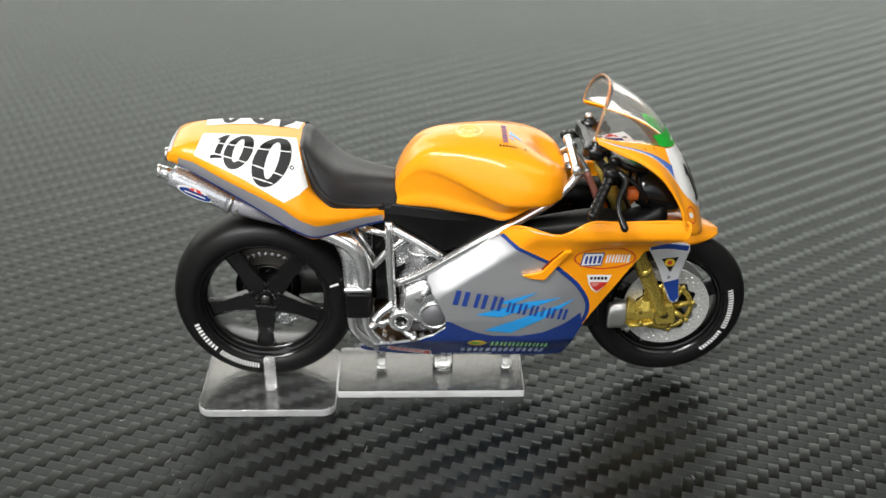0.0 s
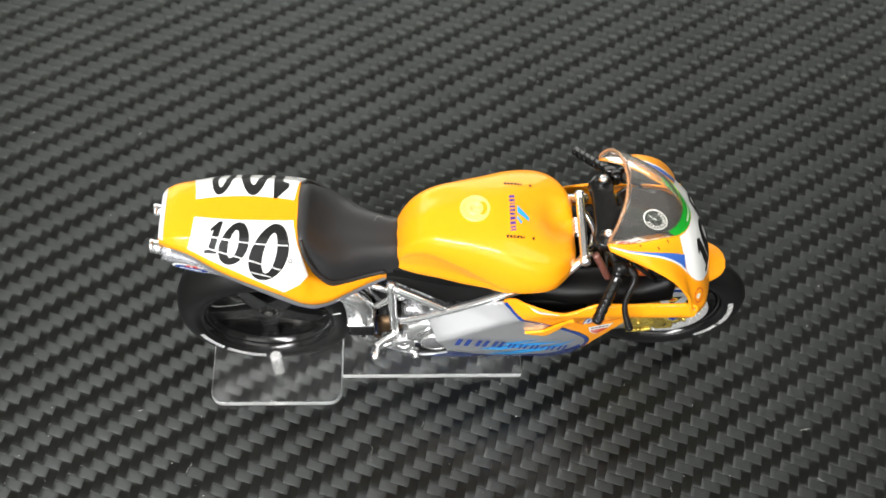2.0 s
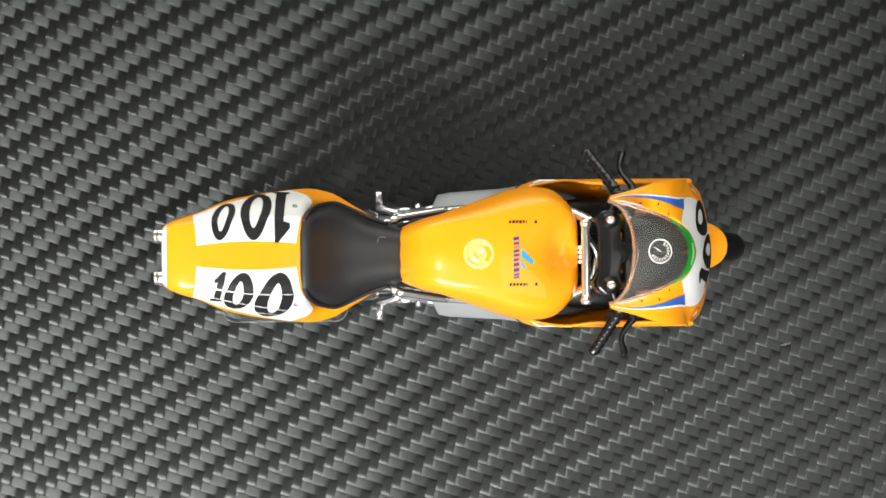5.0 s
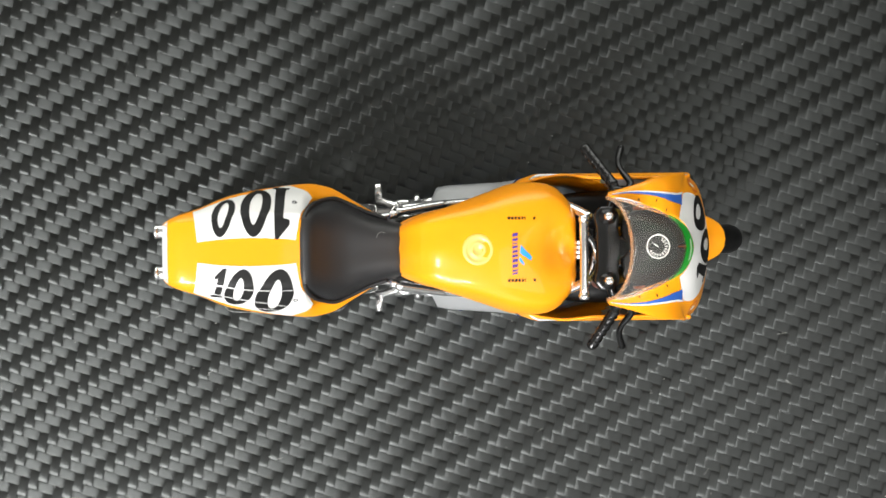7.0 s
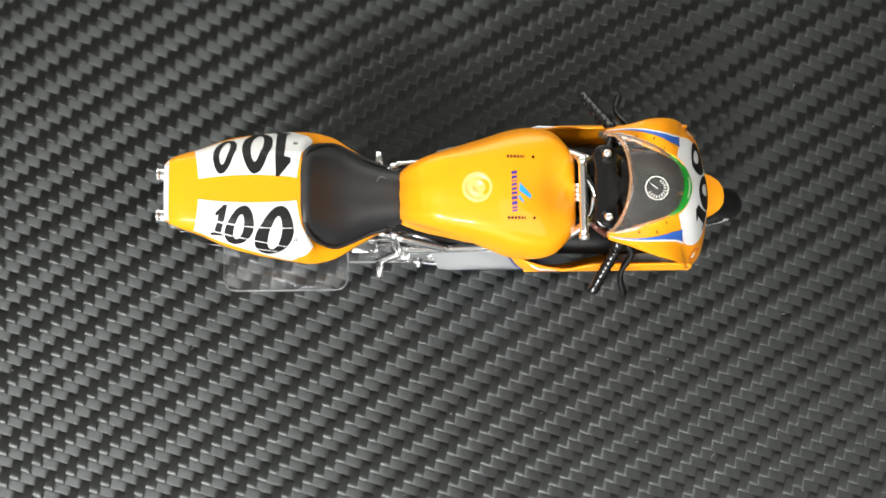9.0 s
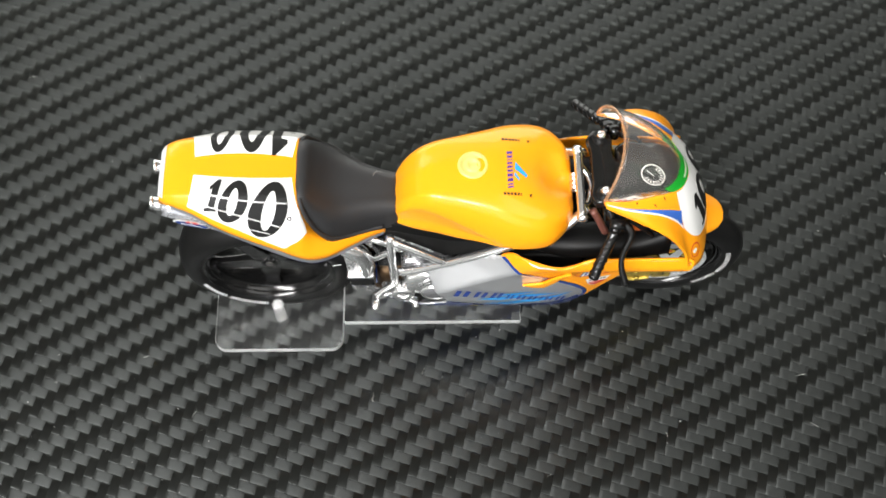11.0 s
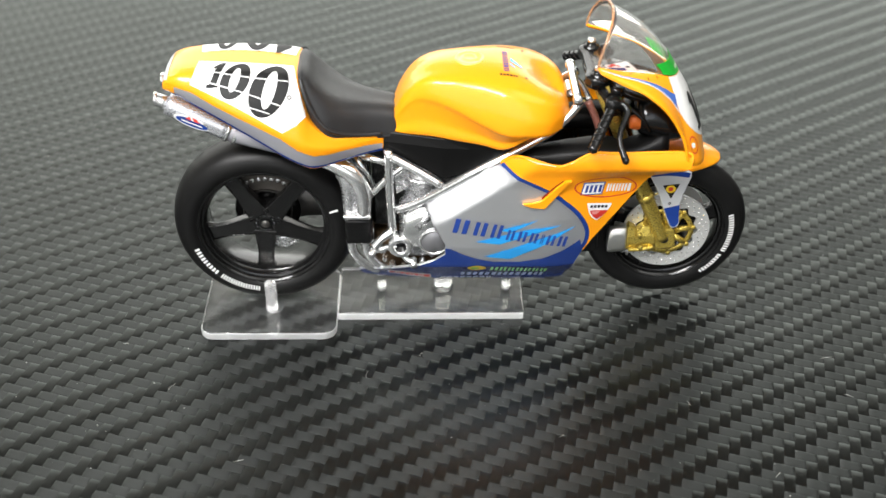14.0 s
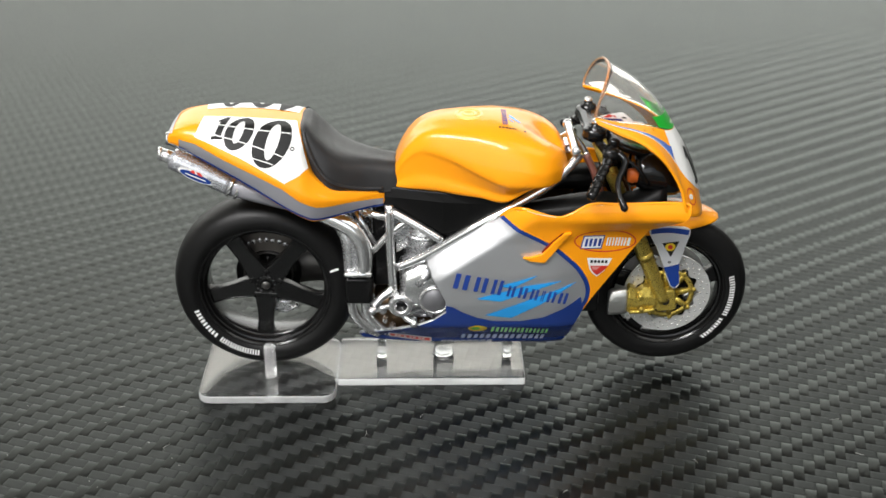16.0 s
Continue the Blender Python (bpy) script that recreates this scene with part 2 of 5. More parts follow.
def tube(pts, radius, seg=12, n=6, caps=True):
    pts = curve_points(pts, n) if len(pts) > 2 else [Vector(p) for p in pts]
    count = len(pts)
    rad = (lambda k: radius) if isinstance(radius, (int, float)) else (lambda k: float(np.interp(k / (count - 1), np.linspace(0, 1, len(radius)), radius)))
    rows = []
    side = None
    for k, p in enumerate(pts):
        d = (pts[min(k + 1, count - 1)] - pts[max(k - 1, 0)]).normalized()
        if side is None:
            side = d.cross(Vector((0, 0, 1)) if abs(d.z) < 0.9 else Vector((1, 0, 0))).normalized()
        side = (side - d * side.dot(d)).normalized()
        up = d.cross(side)
        rows.append([p + rad(k) * (math.cos(a) * side + math.sin(a) * up) for a in np.linspace(0, math.tau, seg, endpoint=False)])
    return grid_mesh(rows, wrap=True, caps=caps)


def turned(profile, centre, seg=64, axis="y", closed=True):
    """A profile of (radius, along) pairs turned round an axis through centre."""
    c = Vector(centre)
    rows = []
    for a in np.linspace(0, math.tau, seg, endpoint=False):
        if axis == "y":
            rows.append([c + Vector((r * math.cos(a), h, r * math.sin(a))) for r, h in profile])
        elif axis == "z":
            rows.append([c + Vector((r * math.cos(a), r * math.sin(a), h)) for r, h in profile])
        else:
            rows.append([c + Vector((h, r * math.cos(a), r * math.sin(a))) for r, h in profile])
    rows.append(rows[0])
    bm = grid_mesh(rows, wrap=closed)
    bmesh.ops.remove_doubles(bm, verts=bm.verts, dist=1e-4)
    return bm


def prism(outline, y0, y1):
    """An (x, z) outline drawn out from y0 to y1."""
    bm = bmesh.new()
    a = [bm.verts.new((x, y0, z)) for x, z in outline]
    b = [bm.verts.new((x, y1, z)) for x, z in outline]
    bm.faces.new(a)
    bm.faces.new(b[::-1])
    n = len(a)
    for k in range(n):
        bm.faces.new((a[k], b[k], b[(k + 1) % n], a[(k + 1) % n]))
    return bm


def block(x0, x1, y0, y1, z0, z1):
    return prism([(x0, z0), (x1, z0), (x1, z1), (x0, z1)], y0, y1)


def join(*parts_of):
    """One bmesh out of several."""
    bm = bmesh.new()
    for p in parts_of:
        me = bpy.data.meshes.new("tmp")
        p.to_mesh(me)
        p.free()
        bm.from_mesh(me)
        bpy.data.meshes.remove(me)
    return bm


def cut_grid(bm, step, axes=(0, 2)):
    """Cuts a flat bmesh along even planes, so that it can follow a curved face."""
    for ax in axes:
        vals = [v.co[ax] for v in bm.verts]
        k = math.floor(min(vals) / step) + 1
        while k * step < max(vals):
            co, no = Vector((0, 0, 0)), Vector((0, 0, 0))
            co[ax], no[ax] = k * step, 1
            bmesh.ops.bisect_plane(bm, geom=bm.verts[:] + bm.edges[:] + bm.faces[:], plane_co=co, plane_no=no)
            k += 1
    return bm


def flat(*outlines):
    """Flat (x, z) outlines as faces of one bmesh."""
    bm = bmesh.new()
    for o in outlines:
        bm.faces.new([bm.verts.new((x, 0, z)) for x, z in o])
    return bm


def smooth2(pts, n=5, closed=True):
    return [(p.x, p.z) for p in curve_points([(x, 0, z) for x, z in pts], n, closed)]


def ring2(cx, cz, ax, az, bx, bz, lean=0.0, seg=28, ox=0.0, oz=0.0):
    """A flat oval ring, as quads."""
    out = []
    pt = lambda a, rx, rz, dx, dz: (cx + dx + rx * math.cos(a) + lean * rz * math.sin(a), cz + dz + rz * math.sin(a))
    for k in range(seg):
        a, b = math.tau * k / seg, math.tau * (k + 1) / seg
        out.append([pt(a, ax, az, 0, 0), pt(b, ax, az, 0, 0), pt(b, bx, bz, ox, oz), pt(a, bx, bz, ox, oz)])
    return out


def oval2(cx, cz, ax, az, seg=24, lean=0.0):
    return [(cx + ax * math.cos(a) + lean * az * math.sin(a), cz + az * math.sin(a)) for a in np.linspace(0, math.tau, seg, endpoint=False)]


def strip2(pts, width, n=6):
    """A band of constant width along a smooth line, as quads."""
    p = curve_points([(x, 0, z) for x, z in pts], n)
    edge = []
    for k, q in enumerate(p):
        d = (p[min(k + 1, len(p) - 1)] - p[max(k - 1, 0)]).normalized()
        s = Vector((-d.z, 0, d.x)) * width / 2
        edge.append((q + s, q - s))
    return [[(a[0].x, a[0].z), (b[0].x, b[0].z), (b[1].x, b[1].z), (a[1].x, a[1].z)] for a, b in zip(edge, edge[1:])]


def bars2(x, z, widths, height, gap, lean=0.2, slope=0.0):
    """A row of plain leaning bars in place of lettering."""
    out, x0 = [], x
    for w in widths:
        base = lambda a, h: (x + a + lean * h, z + slope * (x + a - x0) + h)
        for p, q in ((0, 0.36), (0.62, 1)) if w > 0.5 else ((0, 1),):
            out.append([base(p * w, 0), base(q * w, 0), base(q * w, height), base(p * w, height)])
        x += w + gap
    return out


# ---- unseen room that closes the place; its wall tones shape the reflections ----
def room():
    plaster = wall_material("plaster", (0.4, 0.4, 0.39), 4.0)
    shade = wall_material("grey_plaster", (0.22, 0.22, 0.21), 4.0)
    planks = wall_material("floor_boards", (0.3, 0.28, 0.25), 6.0)
    for name, x0, x1, y0, y1, z0, z1, m in (
        ("floor", -2200, 2200, -2000, 1600, -790, -750, planks),
        ("wall_west", -2300, -2200, -2000, 1600, -750, 1700, plaster),
        ("wall_east", 2200, 2300, -2000, 1600, -750, 1700, shade),
        ("ceiling", -2300, 2300, -2100, 1700, 1700, 1760, wall_material("ceiling_white", (0.5, 0.5, 0.48), 4.0)),
    ):
        tagged(part(name, block(x0, x1, y0, y1, z0, z1), m, None, smooth=False), kind="structure")
    # the wall behind the viewer has a window opening
    sides = join(block(-2200, -1450, -2100, -2000, -750, 1700), block(550, 2200, -2100, -2000, -750, 1700),
                 block(-1450, 550, -2100, -2000, -750, 200), block(-1450, 550, -2100, -2000, 1450, 1700))
    north = join(block(-2200, -1750, 1600, 1700, -750, 1700), block(1250, 2200, 1600, 1700, -750, 1700),
                 block(-1750, 1250, 1600, 1700, -750, 120), block(-1750, 1250, 1600, 1700, 1060, 1700))
    tagged(part("wall_north", north, wall_material("white_plaster", (0.7, 0.7, 0.68), 4.0), None, smooth=False), kind="structure")
    tagged(part("wall_south", sides, plaster, None, smooth=False), kind="structure")


room()


def sheet():
    """The carbon-weave film on the table top."""
    bm = block(-700, 700, -420, 620, -1.0, 0.0)
    return tagged(part("ground", bm, WEAVE, None, "black twill-weave carbon film on a flat table", smooth=False), kind="structure")


sheet()
table = thing("table", "plain dark table under the carbon-weave film", "table", (0, 100, -750))
part("tabletop", block(-720, 720, -540, 540, 720, 748.9), SATIN, table, smooth=False)
for sx in (-1, 1):
    for sy in (-1, 1):
        part("leg", block(sx * 660 - 25, sx * 660 + 25, sy * 480 - 25, sy * 480 + 25, 0.05, 720), SATIN, table, smooth=False)

# ---- the clear display stand ----
stand = thing("display_stand", "clear plastic display stand with a wheel peg", "stand")


def rounded(x0, x1, y0, y1, r, corners=(1, 1, 1, 1)):
    out = []
    for (cx, cy, a0), on in zip(((x1 - r, y1 - r, 0), (x0 + r, y1 - r, 90), (x0 + r, y0 + r, 180), (x1 - r, y0 + r, 270)), corners):
        if on:
            out += [(cx + r * math.cos(radians(a0 + k * 15)), cy + r * math.sin(radians(a0 + k * 15))) for k in range(7)]
        else:
            out.append((x1 if a0 in (0, 270) else x0, y1 if a0 in (0, 90) else y0))
    return out


def slab(outline, z0, z1):
    bm = bmesh.new()
    a = [bm.verts.new((x, y, z0)) for x, y in outline]
    b = [bm.verts.new((x, y, z1)) for x, y in outline]
    bm.faces.new(a[::-1])
    bm.faces.new(b)
    n = len(a)
    for k in range(n):
        bm.faces.new((a[k], a[(k + 1) % n], b[(k + 1) % n], b[k]))
    return bm


def clear_part(name, bm, bevel=0.0):
    """A clear moulded part with frosted side faces."""
    ob = part(name, bm, ACRYLIC, stand, bevel=bevel)
    ob.data.materials.append(EDGE)
    for p in ob.data.polygons:
        p.material_index = 1 if abs(p.normal.z) < 0.4 else 0
    ob.visible_shadow = False
    return ob


clear_part("wheel_plate", slab(rounded(-38.4, -18.75, -10.3, 5.5, 1.9), 0.02, 1.3), 0.22)
clear_part("belly_plate", slab(rounded(-18.7, 8.7, -5.9, 5.5, 0.3), 0.02, 1.3), 0.2)
part("peg", turned([(0, 0), (0.85, 0), (0.85, 4.9), (0.78, 5.1), (0, 5.1)], (-28.4, -4.9, 1.25), 24, "z", False), CLOUDY, stand).visible_shadow = False
for x in (-12.4, -3.2, 6.3):
    r = 1.6 if x == -3.2 else 0.8
    part("stud", turned([(0, 0), (r, 0), (r * 0.9, 2.2), (r * 0.55, 3.4), (0, 3.5)], (x, 0.15 if r < 1 else 0.6, 1.25), 20, "z", False), ACRYLIC, stand).visible_shadow = False

# ---- the motorcycle model ----
bike = thing("motorcycle_model", "orange, white and silver diecast racing motorcycle model", "model motorcycle")
RW, FW = Vector((-28.65, 0, 14.8)), Vector((29.2, 0.8, 12.75))


def tyre(parent, c, big, half, inner):
    prof = [(inner + (big - inner) * f, -half * w) for f, w in ((0, 0.84), (0.1, 0.93), (0.28, 1.0), (0.52, 0.96), (0.75, 0.8), (0.92, 0.48), (1, 0))]
    prof = prof + [(r, -h) for r, h in prof[-2::-1]]
    prof = [(p.x, p.y) for p in curve_points([(r, h, 0) for r, h in prof], 3)]
    return part("tyre", turned(prof, c, 96), RUBBER, parent, "matt black racing slick")


def rim(parent, c, r_out, half, r_in, y0, hub_r, spokes, turn, mat):
    """A cast rim: a stepped lip, a deep barrel and tapered spokes set back at y0 from the middle."""
    lip = [(r_out + 0.35, -half + 0.3), (r_out + 0.2, -half - 0.05), (r_out - 0.1, -half - 0.05), (r_out - 0.3, -half + 0.15), (r_out - 0.42, -half + 0.6), (r_out - 0.62, -half + 0.7), (r_in + 0.2, -half + 1.3), (r_in + 0.05, y0 - 0.8), (r_in - 0.05, y0), (r_in, y0 + 0.9), (r_in + 0.2, half - 1.3), (r_out - 0.6, half - 0.7), (r_out - 0.4, half), (r_out + 0.3, half),
           (r_out + 0.35, half - 0.6), (r_in + 0.9, half - 1.2), (r_in + 0.6, 0), (r_in + 0.9, -half + 1.2)]
    ring = part("rim", turned(lip, c, 96), mat, parent, "satin black rim")
    ring.data.set_sharp_from_angle(angle=radians(35))
    for e in (-1, 1):
        part("rim_lip", turned([(r_out + 0.1 + 0.17 * math.cos(a), e * half + 0.17 * math.sin(a)) for a in np.linspace(0, math.tau, 8, endpoint=False)], c, 96), BLACK, parent)
    for k in range(spokes):
        a = radians(turn + 360 / spokes * k)
        d, s = Vector((math.cos(a), 0, math.sin(a))), Vector((-math.sin(a), 0, math.cos(a)))
        rows = []
        for r, w, h, off in ((hub_r * 0.6, 1.75, 0.8, 0.0), (hub_r * 1.2, 1.45, 0.75, 0.0), ((hub_r + r_in) / 2, 1.1, 0.65, 0.05), (r_in - 0.9, 1.05, 0.6, 0.15), (r_in + 0.1, 1.5, 0.6, 0.2)):
            m = c + d * r + Vector((0, y0 + off, 0))
            rows.append([m - s * w + Vector((0, h, 0)), m - s * w * 0.94 - Vector((0, h * 0.8, 0)), m - s * w * 0.8 - Vector((0, h, 0)), m + s * w * 0.8 - Vector((0, h, 0)), m + s * w * 0.94 - Vector((0, h * 0.8, 0)), m + s * w + Vector((0, h, 0))])
        part("spoke", loft(rows, 2, 4), mat, parent)
        for e in (-1, 1):
            part("spoke_edge", tube([c + d * (hub_r * 1.15) + s * e * 1.4 + Vector((0, y0 - 0.72, 0)), c + d * ((hub_r + r_in) / 2) + s * e * 1.02 + Vector((0, y0 - 0.58, 0)), c + d * (r_in - 0.5) + s * e * 1.12 + Vector((0, y0 - 0.42, 0))], 0.1, 6, 3), BLACK, parent)
    hub = [(0, y0 - 1.05), (0.75, y0 - 1.05), (0.85, y0 - 0.75), (1.35, y0 - 0.65), (1.9, y0 - 0.35), (hub_r, y0 + 0.2), (hub_r, -y0 + 0.6), (0, -y0 + 0.6)]
    part("hub", turned(hub, c, 40, closed=False), mat, parent).data.set_sharp_from_angle(angle=radians(35))


rear_wheel = part("rear_wheel", turned([(0, -2.3), (0.5, -2.3), (0.65, -2.1), (0.65, 2.8), (0, 2.8)], RW, 24, closed=False), DARKMETAL, bike, "black five-spoke rear wheel")
tyre(rear_wheel, RW, 13.15, 3.95, 9.3)
rim(rear_wheel, RW, 9.3, 3.35, 8.25, -1.1, 2.2, 5, 50, SATIN)
part("brake_rotor", turned([(1.2, 1.5), (4.7, 1.5), (4.75, 1.65), (4.7, 1.8), (1.2, 1.8)], RW, 48), BLACK, rear_wheel, "black rear brake rotor")
part("rotor_ring", turned([(3.3, 1.25), (3.45, 1.2), (3.6, 1.25), (3.6, 1.5), (3.3, 1.5)], RW, 48), DARKMETAL, rear_wheel)
for k in range(12):
    a = math.tau * k / 12
    part("hub_nut", turned([(0, -0.25), (0.2, -0.25), (0.24, 0.25), (0, 0.25)], RW + Vector((1.3 * math.cos(a), -1.85, 1.3 * math.sin(a))), 8, closed=False), SATIN, rear_wheel)
# the guard sector of the chain drive behind the spokes
arc = [radians(a) for a in np.linspace(36, 124, 23)]
part("drive_guard", prism([(RW.x + 7.4 * math.cos(a), RW.z + 7.4 * math.sin(a)) for a in arc] + [(RW.x + 4.2 * math.cos(a), RW.z + 4.2 * math.sin(a)) for a in arc[::-1]], 0.6, 0.9), material("guard_grey", (0.1, 0.09, 0.08), 0.45, metal=0.3), rear_wheel, "grey drive guard with round holes", smooth=False)
for k in range(9):
    a = radians(44 + 9 * k)
    part("guard_hole", turned([(0, -0.12), (0.3, -0.1), (0.36, 0.02), (0.36, 0.1)], Vector((RW.x + 5.9 * math.cos(a), 0.58, RW.z + 5.9 * math.sin(a))), 12, closed=False), DULL, rear_wheel)

front_wheel = part("front_wheel", turned([(0, -2.4), (0.8, -2.4), (0.8, 2.4), (0, 2.4)], FW, 20, closed=False), DARKMETAL, bike, "black front wheel with drilled steel discs")
tyre(front_wheel, FW, 11.85, 2.1, 8.4)
rim(front_wheel, FW, 8.4, 1.75, 7.5, -0.3, 1.8, 5, 20, SATIN)
for s in (-1, 1):
    around = np.linspace(0, math.tau, 157)
    part("brake_disc", grid_mesh([[FW + Vector(((4.35 + 0.28 * math.cos(13 * a)) * math.cos(a), s * 1.95, (4.35 + 0.28 * math.cos(13 * a)) * math.sin(a))) for a in around], [FW + Vector((6.3 * math.cos(a), s * 1.95, 6.3 * math.sin(a))) for a in around]]), DISC, front_wheel, "drilled silver brake disc", smooth=False, solid=0.3)
    # raised chrome studs stand in for the glinting edges of drilled holes
    studs = [turned([(0, -0.1), (0.09, -0.08), (0.16, 0.0), (0.16, 0.1)] if s < 0 else [(0, 0.1), (0.09, 0.08), (0.16, 0.0), (0.16, -0.1)], FW + Vector((r * math.cos(a), s * 1.97, r * math.sin(a))), 7, closed=False) for q, r in enumerate((4.9, 5.35, 5.85)) for a in np.linspace(0.12 * q, math.tau + 0.12 * q, 26, endpoint=False)]
    part("disc_stud", join(*studs), CHROME, front_wheel, "bright studs standing for the glints of the drilled holes")["kind"] = "stuff"
    hub_at = FW + Vector((0, s * 2.05, 0))
    part("disc_carrier", turned([(3.2, -0.15), (3.9, -0.15), (3.9, 0.15), (3.2, 0.15)], hub_at, 40), GOLD, front_wheel, "gold disc carrier ring")
    for k in range(8):
        a = radians(10 + 45 * k)
        d = Vector((math.cos(a), 0, math.sin(a)))
        part("carrier_arm", tube([hub_at + d * 1.2, hub_at + d * 3.5], [0.55, 0.38], 8), GOLD, front_wheel)
        part("disc_button", turned([(0, -0.25), (0.33, -0.25), (0.33, 0.25), (0, 0.25)], hub_at + Vector((0, s * 0.05, 0)) + d * 3.9, 10, closed=False), GOLD, front_wheel)

# ---- tank ----
def both(half):
    """A closed section from a right half, top to bottom."""
    return half + [(x, -y, z) for x, y, z in half[-2 if abs(half[-1][1]) < 1e-6 else -1:0:-1]]


def tank_section(x, zt, ws, zs, wu, zu, wc, wb, zb, dip=0.0):
    return both([(x, 0, zt - dip), (x, -ws * 0.45, zt - 0.25 - dip * 0.3), (x, -ws * 0.82, zt - (zt - zs) * 0.36), (x, -ws, zs), (x, -wu, zu), (x, -wc * 0.62 - wu * 0.38, zu - 1.0), (x, -wc * 0.56 - wb * 0.44, (zu - 0.8 + zb) / 2), (x, -wb, zb), (x, 0, zb + 0.2)])


TANK = [tank_section(*s) for s in (
    (-10.3, 32.6, 2.0, 32.2, 2.4, 32.0, 2.5, 2.9, 30.9), (-9.7, 34.4, 2.9, 33.6, 3.2, 33.1, 3.2, 3.4, 30.8), (-8.6, 36.6, 3.5, 35.6, 3.8, 34.9, 3.75, 3.9, 30.8), (-6.8, 38.6, 4.1, 37.4, 4.45, 36.5, 4.35, 4.5, 30.9),
    (-4.5, 39.6, 4.8, 38.0, 5.25, 36.6, 4.95, 5.0, 30.9), (-1.5, 40.0, 5.7, 37.6, 6.3, 35.7, 5.75, 5.6, 30.6), (1.5, 40.1, 6.7, 37.0, 7.4, 34.5, 6.6, 6.0, 30.3), (4.8, 39.9, 7.9, 36.3, 8.55, 33.5, 7.7, 6.5, 29.9),
    (8.0, 39.3, 8.4, 35.6, 8.7, 33.7, 8.2, 6.6, 31.8, 0.8), (10.3, 38.5, 7.9, 35.2, 8.1, 33.7, 7.7, 6.2, 32.7, 2.1), (12.0, 37.4, 6.4, 35.0, 6.6, 33.9, 6.4, 5.6, 33.2, 2.3), (13.0, 36.0, 4.9, 34.6, 5.1, 33.9, 5.05, 5.0, 33.2, 1.2), (13.3, 35.0, 3.8, 34.3, 4.0, 33.9, 4.0, 4.0, 33.5, 0.1))]
tank = part("fuel_tank", loft(TANK, 6, 8), ORANGE, bike, "glossy orange fuel tank")
part("tank_cap", turned([(0, 0.12), (0.62, 0.12), (0.68, 0.22), (0.95, 0.22), (1.02, 0.1), (1.5, 0.1), (1.55, 0.18), (1.85, 0.15), (1.98, 0.05), (2.05, -0.25)], (0.1, 0, 39.98), 40, "z", False), material("pale_gold", (0.85, 0.52, 0.13), 0.4, metal=0.1, coat=0.3), tank, "pale round filler cap")

# ---- tail, seat ----
def tail_section(x, zt, wt, ws, zs, wm, zm, wb, zb):
    return both([(x, 0, zt), (x, -wt * 0.55, zt - 0.03), (x, -wt * 0.92, zt - 0.2), (x, -wt - (ws - wt) * 0.3, zt - (zt - zs) * 0.42), (x, -ws, zs), (x, -(ws + wm) / 2 - 0.1, (zs + zm) / 2), (x, -wm, zm), (x, -(wm + wb) / 2 - 0.12, (zm + zb) / 2), (x, -wb, zb), (x, -wb + 0.5, zb - 0.05), (x, -wb * 0.5, zb + 0.4), (x, 0, zb + 0.5)])


TAIL = [tail_section(*s) for s in (
    (-40.0, 38.5, 3.0, 3.4, 38.1, 3.6, 37.8, 3.4, 37.3), (-39.3, 39.3, 3.4, 3.9, 38.8, 4.1, 38.3, 3.9, 37.3), (-37.8, 39.9, 3.8, 4.5, 39.1, 4.8, 38.2, 4.4, 36.8), (-35.5, 40.2, 4.1, 5.1, 38.9, 5.6, 37.6, 5.1, 35.6),
    (-32.3, 40.3, 4.4, 5.9, 38.5, 7.0, 36.7, 6.4, 34.3), (-28.8, 40.2, 4.7, 6.5, 37.8, 7.9, 35.2, 7.2, 32.4), (-25.2, 39.9, 4.8, 6.9, 37.0, 8.5, 33.6, 7.8, 30.2), (-23.0, 39.6, 4.8, 7.0, 36.5, 8.8, 32.4, 8.1, 29.0),
    (-22.2, 39.2, 4.8, 7.1, 36.1, 8.85, 32.0, 8.1, 28.6), (-21.6, 37.0, 5.3, 7.2, 35.3, 8.85, 31.7, 8.1, 28.3), (-20.6, 34.2, 6.0, 7.2, 33.8, 8.7, 31.4, 8.0, 28.0), (-18.6, 32.4, 6.0, 7.0, 32.1, 8.1, 30.8, 7.4, 28.1),
    (-16.0, 31.5, 5.0, 5.9, 31.3, 6.5, 30.2, 6.1, 28.3), (-13.6, 31.0, 4.1, 4.8, 30.8, 5.1, 30.0, 4.8, 28.3), (-11.4, 30.7, 3.3, 3.8, 30.5, 4.0, 29.8, 3.8, 28.3))]
tail = part("tail_unit", loft(TAIL, 6, 10), ORANGE, bike, "orange tail unit with white number panels")


def seat_section(x, zt, w, ze, zb, dish=0.0):
    return both([(x, 0, zt), (x, -w * 0.5, zt + dish), (x, -w * 0.82, zt - (zt - ze) * 0.3 + dish), (x, -w * 0.97, ze + 0.2), (x, -w, ze - 0.4), (x, -w * 0.96, zb), (x, 0, zb)])


SEATS = [seat_section(*s) for s in (
    (-22.5, 39.5, 4.3, 38.9, 36.5), (-21.9, 39.75, 4.9, 38.6, 34.0), (-21.2, 39.4, 5.5, 37.3, 32.5), (-20.2, 38.1, 6.2, 35.4, 31.4, 0.1), (-18.6, 36.5, 6.7, 33.3, 30.6, 0.1), (-16.6, 35.3, 6.0, 32.2, 30.6, 0.0), (-14.0, 34.5, 4.7, 31.4, 30.4), (-11.6, 34.0, 4.0, 31.0, 30.2), (-10.0, 33.7, 3.6, 31.2, 30.2), (-9.2, 33.2, 3.2, 31.4, 30.6))]
part("seat", loft(SEATS, 3, 5), SEAT, bike, "black moulded racing seat")

